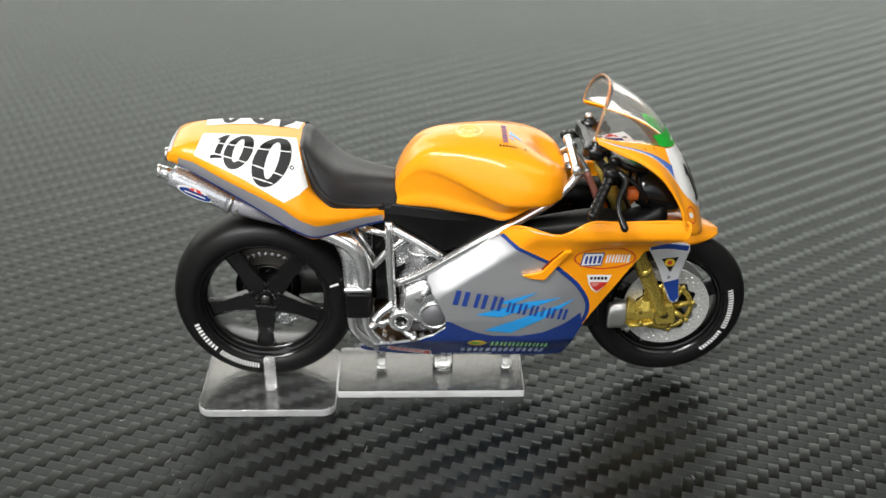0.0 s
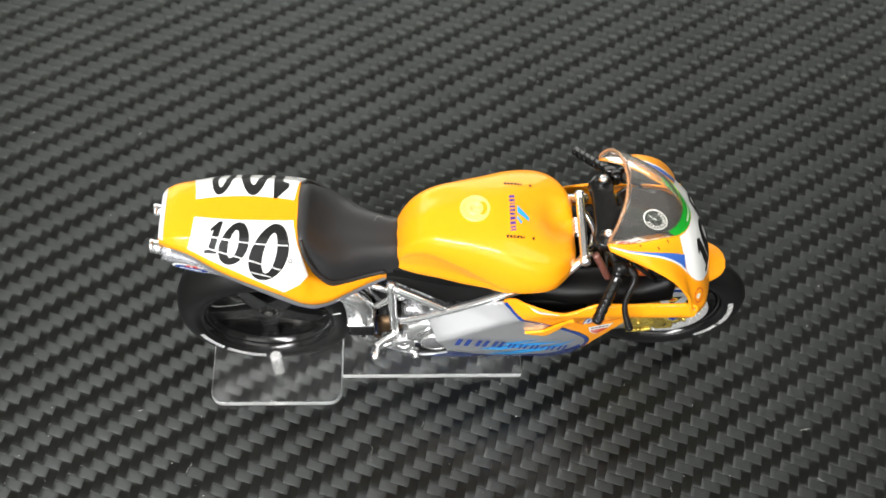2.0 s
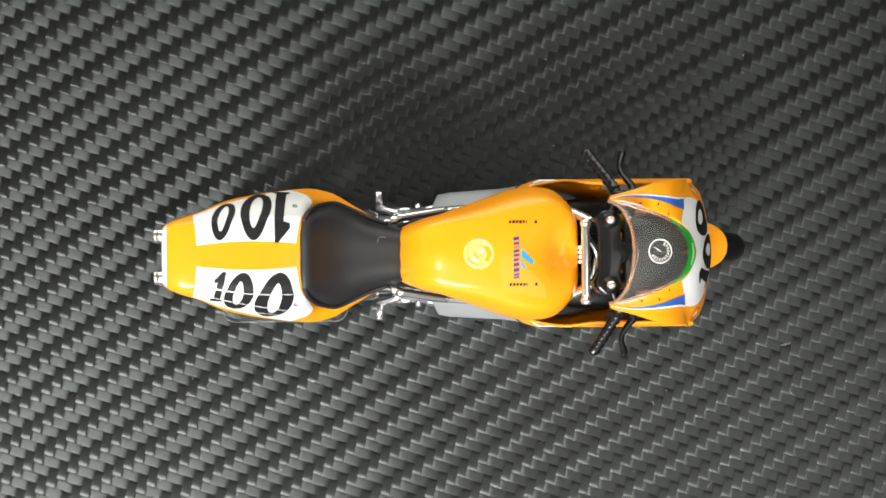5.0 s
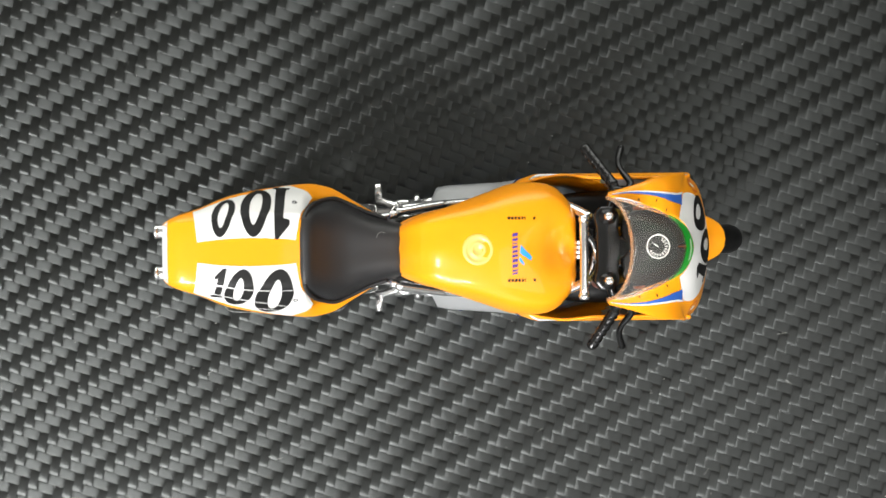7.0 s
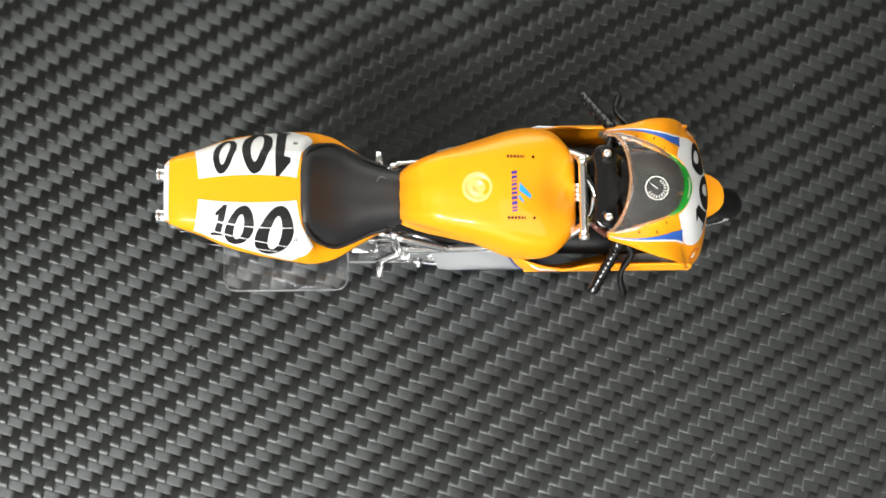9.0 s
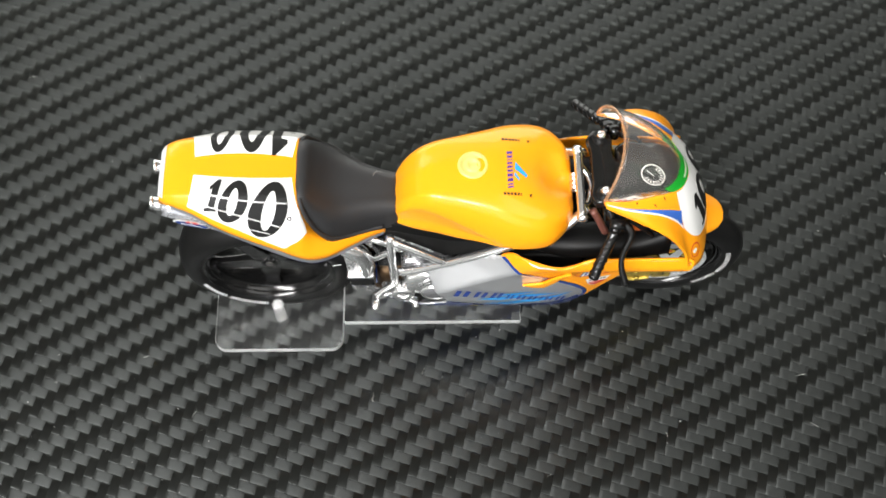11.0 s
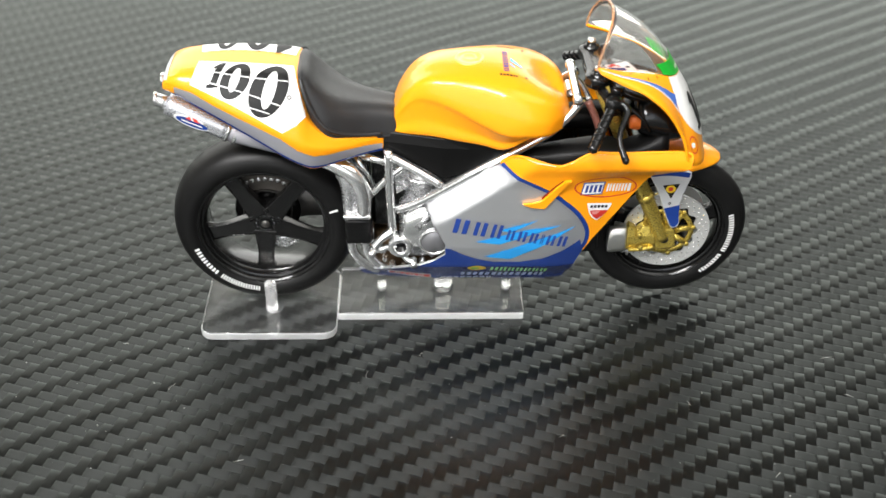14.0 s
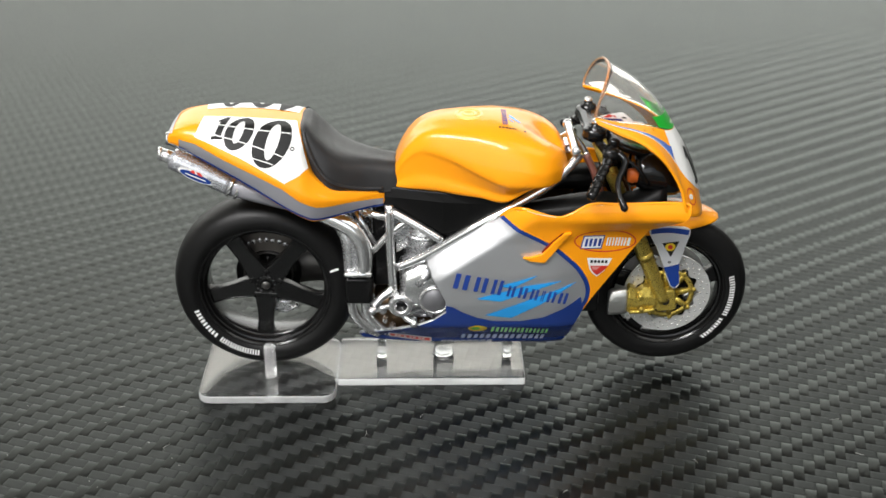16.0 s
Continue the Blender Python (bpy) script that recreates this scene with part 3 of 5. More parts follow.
# ---- side fairing ----
ZR = (5.8, 6.4, 7.0, 7.8, 9.2, 11.0, 15.0, 20.0, 25.0, 27.3, 28.8, 29.8, 31.5)
WR = (3.2, 3.7, 4.0, 4.6, 5.9, 7.25, 8.3, 8.9, 9.1, 9.5, 10.0, 9.95, 9.3)


def half_width(x, z):
    """How far the fairing's skin stands from the middle plane."""
    w = float(np.interp(z, ZR, WR))
    low = min(1.0, max(0.0, (28.5 - z) / 2.5))
    t = min(1.0, max(0.0, (x - 11.0) / 13.0))
    w -= low * 2.3 * t * t * (3 - 2 * t)
    rise = z - (19.4 + (x + 4) * 0.72)
    if rise > 0 and x < 9:
        w -= 0.85 * rise * min(1.0, (9 - x) / 4)
    if x < -3:
        w -= 0.045 * (x + 3) ** 2 * (1.0 if z > 12 else 0.2)
    return max(w, 0.3)


def skin(bm, side, off=0.0, step=0.5):
    cut_grid(bm, step)
    for v in bm.verts:
        v.co.y = side * (half_width(v.co.x, v.co.z) + off)
    return bm


# outline of the side panel, seen square on
LOWER = [(4.3, 28.2), (5.7, 29.4), (7.4, 30.0), (12.0, 29.2), (16.0, 30.9), (20, 30.9), (28.2, 31.0), (29.3, 30.0), (29.0, 29.0), (27.2, 27.6), (24.5, 25.8), (21.1, 21.0), (17.3, 15.6), (16.2, 13.6), (15.2, 11.0), (14.8, 8.0), (14.0, 5.9)]
BACK = [(-14.9, 6.2), (-15.5, 7.2), (-11.5, 8.9), (-7.7, 10.6), (-4.6, 12.2), (-3.0, 13.6), (-3.1, 15.6), (-4.3, 18.2), (-6.0, 21.3), (-3.2, 23.5), (0.0, 25.8)]
for s in (-1, 1):
    side = part("side_fairing", skin(flat(LOWER + BACK), s), SILVER, bike, "orange side fairing with silver and blue livery", solid=0.35)
    UPPER = LOWER[:14] + [(16.6, 16.0), (16.2, 18.0), (14.6, 21.0), (12.5, 23.4), (11.0, 24.6), (6.4, 27.2)]
    part("orange_panel", skin(flat(UPPER), s, 0.06), ORANGE, side, "orange paint panel")
    part("inner_lining", skin(flat(UPPER), s, -0.45), ORANGE, side, "orange inner face")
    part("upper_edge", tube([(x, s * (half_width(x, z) - 0.15), z) for x, z in LOWER[:8]], 0.22, 10), ORANGE, side)
    BELLY = [(-14.88, 6.22), (-15.46, 7.2), (-11.5, 8.85), (-7.7, 10.55), (-4.6, 12.15), (-3.02, 13.6), (-3.07, 14.9), (-2.2, 14.7), (-0.6, 13.6), (1.4, 12.6), (3.6, 12.0), (7.4, 11.95), (10.5, 12.6), (13.4, 14.2), (15.7, 16.0), (16.2, 13.7), (15.18, 11.0), (14.78, 8.0), (13.98, 5.92)]
    part("belly_panel", skin(flat(BELLY), s, 0.07), BLUE, side, "blue belly paint")
    part("blue_stripe", skin(flat(*strip2([(4.3, 28.3), (6.5, 27.15), (10.9, 24.65)], 0.55)), s, 0.1), BLUE, side)
    part("blue_edge", skin(flat(*strip2([(11.4, 24.3), (12.5, 23.4), (14.8, 21.0), (16.3, 18.3), (16.6, 16.0), (15.6, 13.7), (13.2, 12.0)], 0.6)), s, 0.1), BLUE, side)
    # duct lip
    blade = [(13.6, 26.7), (12.75, 26.7), (11.3, 25.2), (9.9, 23.55), (8.6, 23.1), (7.25, 22.95), (8.3, 22.45), (10.25, 22.2), (11.65, 24.1)]
    part("duct_lip", skin(flat(blade), s, 0.5), ORANGE, side, "orange duct lip", solid=0.42, bevel=0.1)
    # flat strip paints the shade in the gap beside the lip
    part("duct_gap_shade", skin(flat([(12.75, 26.7), (11.3, 25.2), (9.9, 23.55), (9.75, 23.85), (11.1, 25.45), (12.4, 26.75)]), s, 0.13), SHADE_RED, side, "dark red strip for the shade in the duct gap")
part("belly_pan", loft([[(x, y, z) for y, z in ((-w, 6.3), (-w * 0.85, 5.75), (0, 5.5), (w * 0.85, 5.75), (w, 6.3))] for x, w in ((-14.9, 1.6), (-8, 3.0), (0, 3.3), (8, 3.3), (14.0, 2.2))], 2, 3, False, False), BLUE, bike, "blue belly pan", solid=0.4)

# ---- nose and screen ----
UP = [(16.2, -6.4, 41.95), (18.6, -6.15, 41.35), (21.0, -5.5, 40.75), (23.0, -4.75, 40.25), (24.6, -4.1, 39.7), (26.1, -3.5, 39.1), (27.3, -2.0, 38.65), (27.9, 0, 38.45)]
LOW = [(16.5, -7.1, 41.3), (19.5, -7.9, 40.0), (22.5, -8.85, 39.0), (25.6, -9.4, 36.6), (27.9, -9.6, 33.0), (29.0, -9.9, 29.6), (31.3, -7.2, 28.4), (32.6, 0, 27.4)]
SWELL = [0.1, 0.5, 0.7, 0.8, 0.9, 1.0, 0.9, 0.7]


def mirrored(row):
    return row + [(x, -y, z) for x, y, z in row[-2::-1]]


def nose_rows():
    rows = [UP]
    for f, g in ((0.3, 0.8), (0.65, 0.9)):
        row = []
        for a, b, w in zip(UP, LOW, SWELL):
            m = Vector(a).lerp(Vector(b), f)
            out = Vector((max(0.0, m.x - 20) * 0.12, m.y, 1.5)).normalized() if abs(m.y) > 0.1 else Vector((0.9, 0, 0.5)).normalized()
            row.append(tuple(m + out * w * g))
        rows.append(row)
    rows.append(LOW)
    return [mirrored(r) for r in rows]


NOSE = nose_rows()


def nose_at(u, v, off=0.0):
    """A point of the nose skin: u 0 to 14 round from the right tip to the left, v 0 at the screen to 3 at the rim."""
    def along(row, u):
        k = min(int(u), 13)
        p = [Vector(row[min(max(k + d, 0), 14)]) for d in (-1, 0, 1, 2)]
        t = u - k
        return 0.5 * ((2 * p[1]) + (p[2] - p[0]) * t + (2 * p[0] - 5 * p[1] + 4 * p[2] - p[3]) * t * t + (3 * p[1] - p[0] - 3 * p[2] + p[3]) * t ** 3)

    def point(u, v):
        q = [along(r, u) for r in NOSE]
        k = min(int(v), 2)
        p = [q[k - 1] if k else 2 * q[0] - q[1], q[k], q[k + 1], q[k + 2] if k < 2 else 2 * q[3] - q[2]]
        t = v - k
        return 0.5 * ((2 * p[1]) + (p[2] - p[0]) * t + (2 * p[0] - 5 * p[1] + 4 * p[2] - p[3]) * t * t + (3 * p[1] - p[0] - 3 * p[2] + p[3]) * t ** 3)

    p = point(u, v)
    if off:
        e = 0.02
        n = (point(min(u + e, 14), v) - point(max(u - e, 0), v)).cross(point(u, min(v + e, 3)) - point(u, max(v - e, 0))).normalized()
        if n.x * 0.5 + n.y * (p.y) * 0.1 + n.z < 0:
            n = -n
        p = p + n * off
    return p


def nose_patch(us, vs, off=0.0):
    return grid_mesh([[nose_at(u, v, off) for u in us] for v in vs])


nose = part("nose_fairing", nose_patch(np.linspace(0, 14, 85), np.linspace(0, 3, 22)), ORANGE, bike, "orange nose fairing with white number plate", solid=0.35)

RIM_TOP = [(16.2, -6.4, 41.95), (16.4, -6.3, 43.1), (16.9, -5.8, 44.6), (17.5, -4.7, 46.0), (18.1, -2.8, 47.0), (18.4, 0, 47.3)]
BASE = [(16.2, -6.4, 41.95), (19.6, -5.9, 41.1), (22.6, -4.9, 40.35), (25.0, -4.0, 39.55), (27.0, -2.5, 38.75), (27.9, 0, 38.45)]


def screen_rows(lift=0.0):
    rows = []
    for f in (0, 0.33, 0.67, 1):
        row = []
        for a, b in zip(RIM_TOP, BASE):
            m = Vector(a).lerp(Vector(b), f)
            far = (Vector(a) - Vector(b)).length
            out = Vector((0.75, m.y * 0.12, 0.6)).normalized()
            row.append(m + out * (0.085 * far * 4 * f * (1 - f) + lift))
        rows.append(row + [Vector((p.x, -p.y, p.z)) for p in row[-2::-1]])
    return rows


screen = part("windscreen", loft([[tuple(p) for p in r] for r in screen_rows()], 4, 6, False, False), SCREEN, bike, "clear plastic windscreen with orange edge", solid=0.3)
screen.visible_shadow = False
part("screen_edge", tube(mirrored(RIM_TOP), 0.17, 10, 4), material("tinted_edge", (0.95, 0.55, 0.3), 0.2, trans=0.75), screen, "orange tinted rim")


# ---- wrapping flat prints onto curved skins ----
def tree_of(bm):
    bm.normal_update()
    t = BVHTree.FromBMesh(bm)
    bm.free()
    return t


TAIL_SKIN, TANK_SKIN = tree_of(loft(TAIL, 6, 10)), tree_of(loft(TANK, 6, 8))
SLOPES = {"right": (Vector((0, 0.6, 0.8)), Vector((0, -0.8, 0.6))), "left": (Vector((0, -0.6, 0.8)), Vector((0, 0.8, 0.6))),
          "side_right": (Vector((0, 0, 1)), Vector((0, -1, 0))), "side_left": (Vector((0, 0, 1)), Vector((0, 1, 0))),
          "top": (Vector((0, 1, 0)), Vector((0, 0, 1))), "back": (Vector((0, 0, 1)), Vector((-1, 0, 0)))}


def wrap(outlines, tree, slope, off, step=0.45):
    """Lays flat outlines (x, q) on a skin, q running along the slope's rise."""
    e, n = SLOPES[slope]
    bm = cut_grid(flat(*outlines), step)
    lost = []
    for v in bm.verts:
        start = Vector((v.co.x, 0, 0)) + e * v.co.z + n * 60
        place, normal, _, _ = tree.ray_cast(start, -n)
        if place is None:
            lost.append(v)
            continue
        if normal.dot(n) < 0:
            normal = -normal
        v.co = place + normal * (off + 0.02)
    if lost:
        bmesh.ops.delete(bm, geom=lost, context="VERTS")
    return bm


ONE = [(-34.0, 27.5), (-32.35, 27.5), (-32.45, 27.95), (-32.6, 28.05), (-31.6, 31.0), (-32.1, 31.0), (-33.15, 30.35), (-33.1, 30.05), (-32.75, 30.2), (-33.5, 28.05), (-33.95, 27.95)]
ZERO_A = ring2(-30.25, 28.45, 1.85, 2.45, 0.6, 1.62, 0.28, ox=-0.05, oz=0.12)
ZERO_B = ring2(-25.95, 27.15, 2.45, 3.45, 0.82, 2.5, 0.25, ox=0.1, oz=0.12)
PANEL = [(-35.3, 31.4), (-35.6, 29.6), (-36.1, 28.0), (-29.9, 24.9), (-24.3, 21.75), (-22.4, 22.8), (-21.3, 23.9), (-21.9, 26.3), (-22.5, 28.9), (-23.0, 30.8)]
SLITS = strip2([(-33.2, 29.6), (-28.2, 28.85), (-23.5, 28.4)], 0.13, 3) + strip2([(-33.6, 28.2), (-29.1, 26.85), (-24.5, 25.2)], 0.13, 3) + strip2([(-28.4, 25.0), (-25.8, 24.2)], 0.13, 3)
BAND_LOW = [(-38.4, 37.1), (-35.8, 35.85), (-32.1, 34.32), (-28.4, 32.32), (-24.8, 30.08), (-22.55, 28.88), (-20.6, 28.15), (-17.4, 28.32), (-14.5, 28.42), (-11.6, 28.42)]
BAND_TOP = [(-38.3, 38.3), (-36.2, 37.95), (-31.85, 36.2), (-28.2, 34.6), (-24.6, 32.8), (-22.4, 31.1), (-20.3, 30.1), (-17.35, 30.05), (-14.4, 29.8), (-11.6, 29.5)]
ONE_FAR = [(-26.4, 22.7), (-24.2, 22.7), (-24.25, 23.2), (-24.6, 23.3), (-24.5, 29.2), (-23.7, 29.3), (-23.7, 29.7), (-25.2, 31.0), (-25.6, 31.0), (-25.9, 23.3), (-26.35, 23.2)]
for sl, turn in (("right", False), ("left", True)):
    part("number_panel", wrap([PANEL], TAIL_SKIN, sl, 0.04), WHITE, tail, "white number panel")
    if turn:
        # the far side reads from its own side: a tall figure one stands forward, the small zero to the rear
        figs = [ONE_FAR] + ring2(-28.1, 27.3, 1.9, 3.7, 0.75, 2.7, -0.05) + ring2(-32.1, 28.6, 1.4, 2.5, 0.55, 1.75, -0.14)
    else:
        figs = [ONE] + ZERO_A + ZERO_B
    part("race_number", wrap(figs, TAIL_SKIN, sl, 0.08, 0.5), BLACKP, tail, "black racing number")
    if not turn:
        part("number_slit", wrap(SLITS, TAIL_SKIN, sl, 0.11, 0.5), WHITE, tail)
    part("panel_screw", wrap(ring2(-23.3, 26.3, 0.3, 0.3, 0.15, 0.15, seg=14), TAIL_SKIN, sl, 0.09), BLACKP, tail)
    ss = "side_" + sl
    part("grey_band", wrap([BAND_TOP + BAND_LOW[::-1]], TAIL_SKIN, ss, 0.05), GREY, tail, "grey lower band")
    part("pinstripe", wrap(strip2([(x, z + 0.12) for x, z in BAND_LOW], 0.32, 4), TAIL_SKIN, ss, 0.09), BLUE, tail, "dark blue pinstripe")
part("grey_end", wrap([[(-39.98, -3.3), (-39.2, -3.9), (-39.2, 3.9), (-39.98, 3.3)]], TAIL_SKIN, "top", 0.05), material("pale_grey", (0.6, 0.6, 0.62), 0.35, coat=0.3), tail)

part("tank_logo", wrap([[(b, a) for a, b in o] for o in [[(q, 5.2 - (x - 4.2)) for q, x in o2] for o2 in bars2(-3.1, 4.25, [0.6, 0.45, 0.42, 0.32, 0.32, 0.3, 0.14, 0.34, 0.4], 0.72, 0.24, -0.2)]], TANK_SKIN, "top", 0.05), PURPLE, tank, "purple team lettering")
part("tank_flash", wrap([[(5.4, -0.5), (5.5, 0.6), (7.0, -1.0), (6.9, -1.5)], [(5.3, -1.4), (5.4, -0.9), (6.0, -1.8), (5.9, -2.1)]], TANK_SKIN, "top", 0.04), CYAN, tank)
for s in (-1, 1):
    part("tank_print", wrap(bars2(3.9, s * 3.95 - 0.18, [0.3, 0.3, 0.3, 0.3, 0.26, 0.14], 0.36, 0.14, 0.0) + bars2(7.2, s * 3.95 - 0.18, [0.3], 0.36, 0.1, 0.0), TANK_SKIN, "top", 0.05), BLACKP, tank)


# ---- prints on the side fairing ----
def leaning(shapes, slope=-0.185, lean=0.1):
    return [[(x + lean * (z - 17), z + slope * (x + 2.5)) for x, z in o] for o in shapes]


bar = lambda x0, x1, z0, z1: [(x0, z0), (x1, z0), (x1, z1), (x0, z1)]
LETTERING = leaning([bar(x + q * w, x + (q + 0.3) * w, 18.0, 18.0 + h) for q in (0.05, 0.6) for x, w, h in ((-2.5, 2.3, 2.45), (0.35, 1.9, 2.4), (2.75, 1.6, 2.4), (4.95, 1.15, 1.8), (6.5, 1.3, 1.8), (8.15, 1.2, 1.8), (9.7, 0.45, 1.8), (10.5, 1.25, 1.8), (12.1, 1.35, 1.8))], lean=0.22)

for s, side in zip((-1, 1), [o for o in bike.children if o.name.startswith("side_fairing")]):
    put = lambda name, outs, mat, off, label="": part(name, skin(flat(*outs), s, off, 0.5), mat, side, label)
    put("blue_flash", [[(4.1, 18.2), (6.1, 17.9), (9.5, 20.0)], [(1.1, 16.1), (4.5, 15.65), (9.2, 17.55), (12.9, 19.1), (8.0, 18.3)], [(2.4, 13.1), (6.1, 12.6), (10.0, 15.05), (14.9, 18.7), (9.2, 16.3)]], CYAN, 0.11, "light blue flashes")
    put("team_lettering", LETTERING, NAVY, 0.15, "blue team lettering")
    ov = [[(x, z - 0.12 * (x - 18.5)) for x, z in o] for o in ring2(18.5, 24.75, 4.4, 1.8, 4.2, 1.62, seg=40)]
    put("oval_line", ov, RED, 0.1, "red oval outline")
    put("oval_frame", [[(15.0, 23.9), (18.05, 23.55), (18.45, 25.65), (15.4, 26.0)]], NAVY, 0.1, "dark blue label frame")
    put("oval_plate", [[(15.2, 24.05), (17.9, 23.75), (18.25, 25.5), (15.55, 25.82)]] + bars2(18.6, 23.95, [0.62, 0.24, 0.62, 0.66, 0.4], 1.25, 0.2, 0.15, -0.12), WHITE, 0.13)
    put("oval_letters", bars2(15.6, 24.25, [0.95, 1.05], 1.2, 0.25, 0.15, -0.12), NAVY, 0.16)
    put("shield", [[(16.1, 22.4), (19.7, 21.8), (19.25, 20.75), (18.6, 19.9), (17.75, 19.15), (17.0, 19.8), (16.5, 20.7)]], WHITE, 0.1)
    put("shield_letters", bars2(16.6, 21.55, [0.36] * 5, 0.42, 0.16, 0.1, -0.16), BLACKP, 0.14)
    put("shield_field", [[(16.6, 21.1), (19.2, 20.7), (18.95, 20.35), (18.4, 19.85), (17.73, 19.4), (17.15, 19.95), (16.75, 20.6)]], RED, 0.14)
    # shine painted as a paler red patch on the shield
    put("shield_shine", [[(16.85, 20.95), (18.1, 20.75), (17.6, 20.3), (17.0, 20.4)]], material("pale_red_shine", (0.65, 0.25, 0.22), 0.35, coat=0.3), 0.16)
    put("oil_oval", [oval2(1.5, 10.35, 1.35, 0.8)], YELLOW, 0.12)
    put("oil_core", [oval2(1.2, 10.4, 0.6, 0.42)], material("leaf_green_print", (0.12, 0.45, 0.05), 0.4), 0.15)
    put("belly_screw", [oval2(-2.2, 10.7, 0.16, 0.2, 12)], BLACKP, 0.12)
    put("oil_letters", bars2(3.4, 9.45, [1.05, 0.9, 0.85, 0.9, 0.85, 0.8, 0.9], 1.35, 0.3, 0.1, -0.09), material("pale_green", (0.35, 0.75, 0.25), 0.4), 0.12)
    put("tyre_letters", bars2(-0.8, 7.2, [1.5, 1.4, 1.5, 1.3, 1.5, 1.4, 1.2], 1.25, 0.35, 0.15, -0.02), material("pale_blue_print", (0.5, 0.58, 0.75), 0.4), 0.12)
    put("label_plate", [[(-11.3, 7.25), (-5.0, 6.2), (-5.0, 7.35), (-11.2, 8.4)]], WHITE, 0.11)
    put("label_field", [[(-11.0, 7.4), (-5.2, 6.42), (-5.2, 7.15), (-10.95, 8.15)]], RED, 0.13)
    put("label_bars", bars2(-10.3, 7.42, [0.8, 0.3, 0.8, 0.8], 0.5, 0.5, 0.2, -0.17), WHITE, 0.16)
    put("small_letters", bars2(-3.6, 6.15, [0.6] * 8, 0.5, 0.35, 0.2, 0.0), WHITE, 0.11)



# ---- prints on nose and screen ----
def nose_print(outlines, off):
    bm = cut_grid(flat(*outlines), 0.2)
    for v in bm.verts:
        v.co = nose_at(min(max(v.co.x, 0.0), 14.0), min(max(v.co.z, 0.0), 3.0), off)
    return bm


def low_line(u):
    return 1.25 + 1.45 * max(0.0, 1 - abs(u - 7) / 2.15)


us = np.linspace(4.85, 9.15, 27)
part("number_plate", nose_print([[(float(u), 0.02) for u in us] + [(float(u), low_line(u)) for u in us[::-1]]], 0.05), WHITE, nose, "white front number plate")
for f in (lambda u: u, lambda u: 14 - u):
    part("blue_wedge", nose_print([[(f(0.3), 0.86), (f(2.6), 0.82), (f(4.95), 0.66), (f(4.75), 1.2), (f(2.5), 1.05), (f(0.3), 0.98)]], 0.05), material("mid_blue_paint", (0.03, 0.12, 0.48), 0.3, coat=1.0), nose)
    part("white_line", nose_print([[(f(0.1), 0.98), (f(2.5), 1.05), (f(4.75), 1.2), (f(4.85), 1.32), (f(2.5), 1.17), (f(0.1), 1.12)]], 0.055), WHITE, nose)
    for u, v in ((1.7, 0.3), (3.6, 0.2), (2.7, 0.55)):
        part("screw", nose_print([oval2(f(u), v, 0.05, 0.1, 10)], 0.06), BLACKP, nose)
    part("nose_badge", nose_print(ring2(f(5.5), 2.3, 0.3, 0.3, 0.265, 0.255, seg=20), 0.06), RED, nose)
    part("nose_badge_bar", nose_print(ring2(f(5.47), 2.3, 0.14, 0.1, 0.02, 0.02, seg=12), 0.06), WHITE, nose)
ONE_FRONT = [(6.0, 0.75), (6.2, 0.85), (6.32, 2.0), (6.45, 2.05), (6.44, 2.2), (5.95, 2.05), (5.96, 1.92), (6.08, 1.95), (5.98, 1.15), (5.82, 1.2), (5.82, 1.05)]
part("nose_number", nose_print([[(u + 0.3, v) for u, v in ONE_FRONT]] + ring2(7.0, 1.6, 0.38, 0.88, 0.15, 0.4, 0.05, ox=0.05, oz=-0.08) + ring2(7.82, 1.52, 0.41, 0.86, 0.16, 0.4, 0.05, ox=0.05, oz=-0.08), 0.09), BLACKP, nose, "black racing number")


@functools.lru_cache(maxsize=None)
def screen_curves(lift):
    """The screen's rows, and points close together along each of them."""
    return [curve_points(r, 10) for r in screen_rows(lift)]


def screen_at(k, f, lift):
    """A point of the screen: k 0 to 10 across, f 0 at the top rim to 1 at the base."""
    c = curve_points([r[round(k * 10)] for r in screen_curves(round(float(lift), 3))], 8)
    q = f * (len(c) - 1)
    return c[int(q)].lerp(c[min(int(q) + 1, len(c) - 1)], q - int(q))


part("green_band", grid_mesh([[screen_at(k, f, 0.07) for k in np.linspace(3.1, 6.9, 25)] for f in np.linspace(0.78, 0.995, 8)]), GREEN, screen, "green sponsor band")
part("green_letters", grid_mesh([[screen_at(k, f, 0.1) for k in np.linspace(4.4, 5.4, 9)] for f in (0.9, 0.94)]), material("pale_print", (0.6, 0.75, 0.5), 0.4), screen)


def sticker(a0, a1, b0, b1, lift, far):
    """A patch of the screen's small sticker, by shares along and across it."""
    rows = []
    for b in np.linspace(b0, b1, 5):
        row = []
        for a in np.linspace(a0, a1, 6):
            k = 0.4 + 1.4 * a
            f = 0.95 - (0.75 - 0.25 * a) * b
            row.append(screen_at(10 - k if far else k, f, lift))
        rows.append(row)
    return grid_mesh(rows)


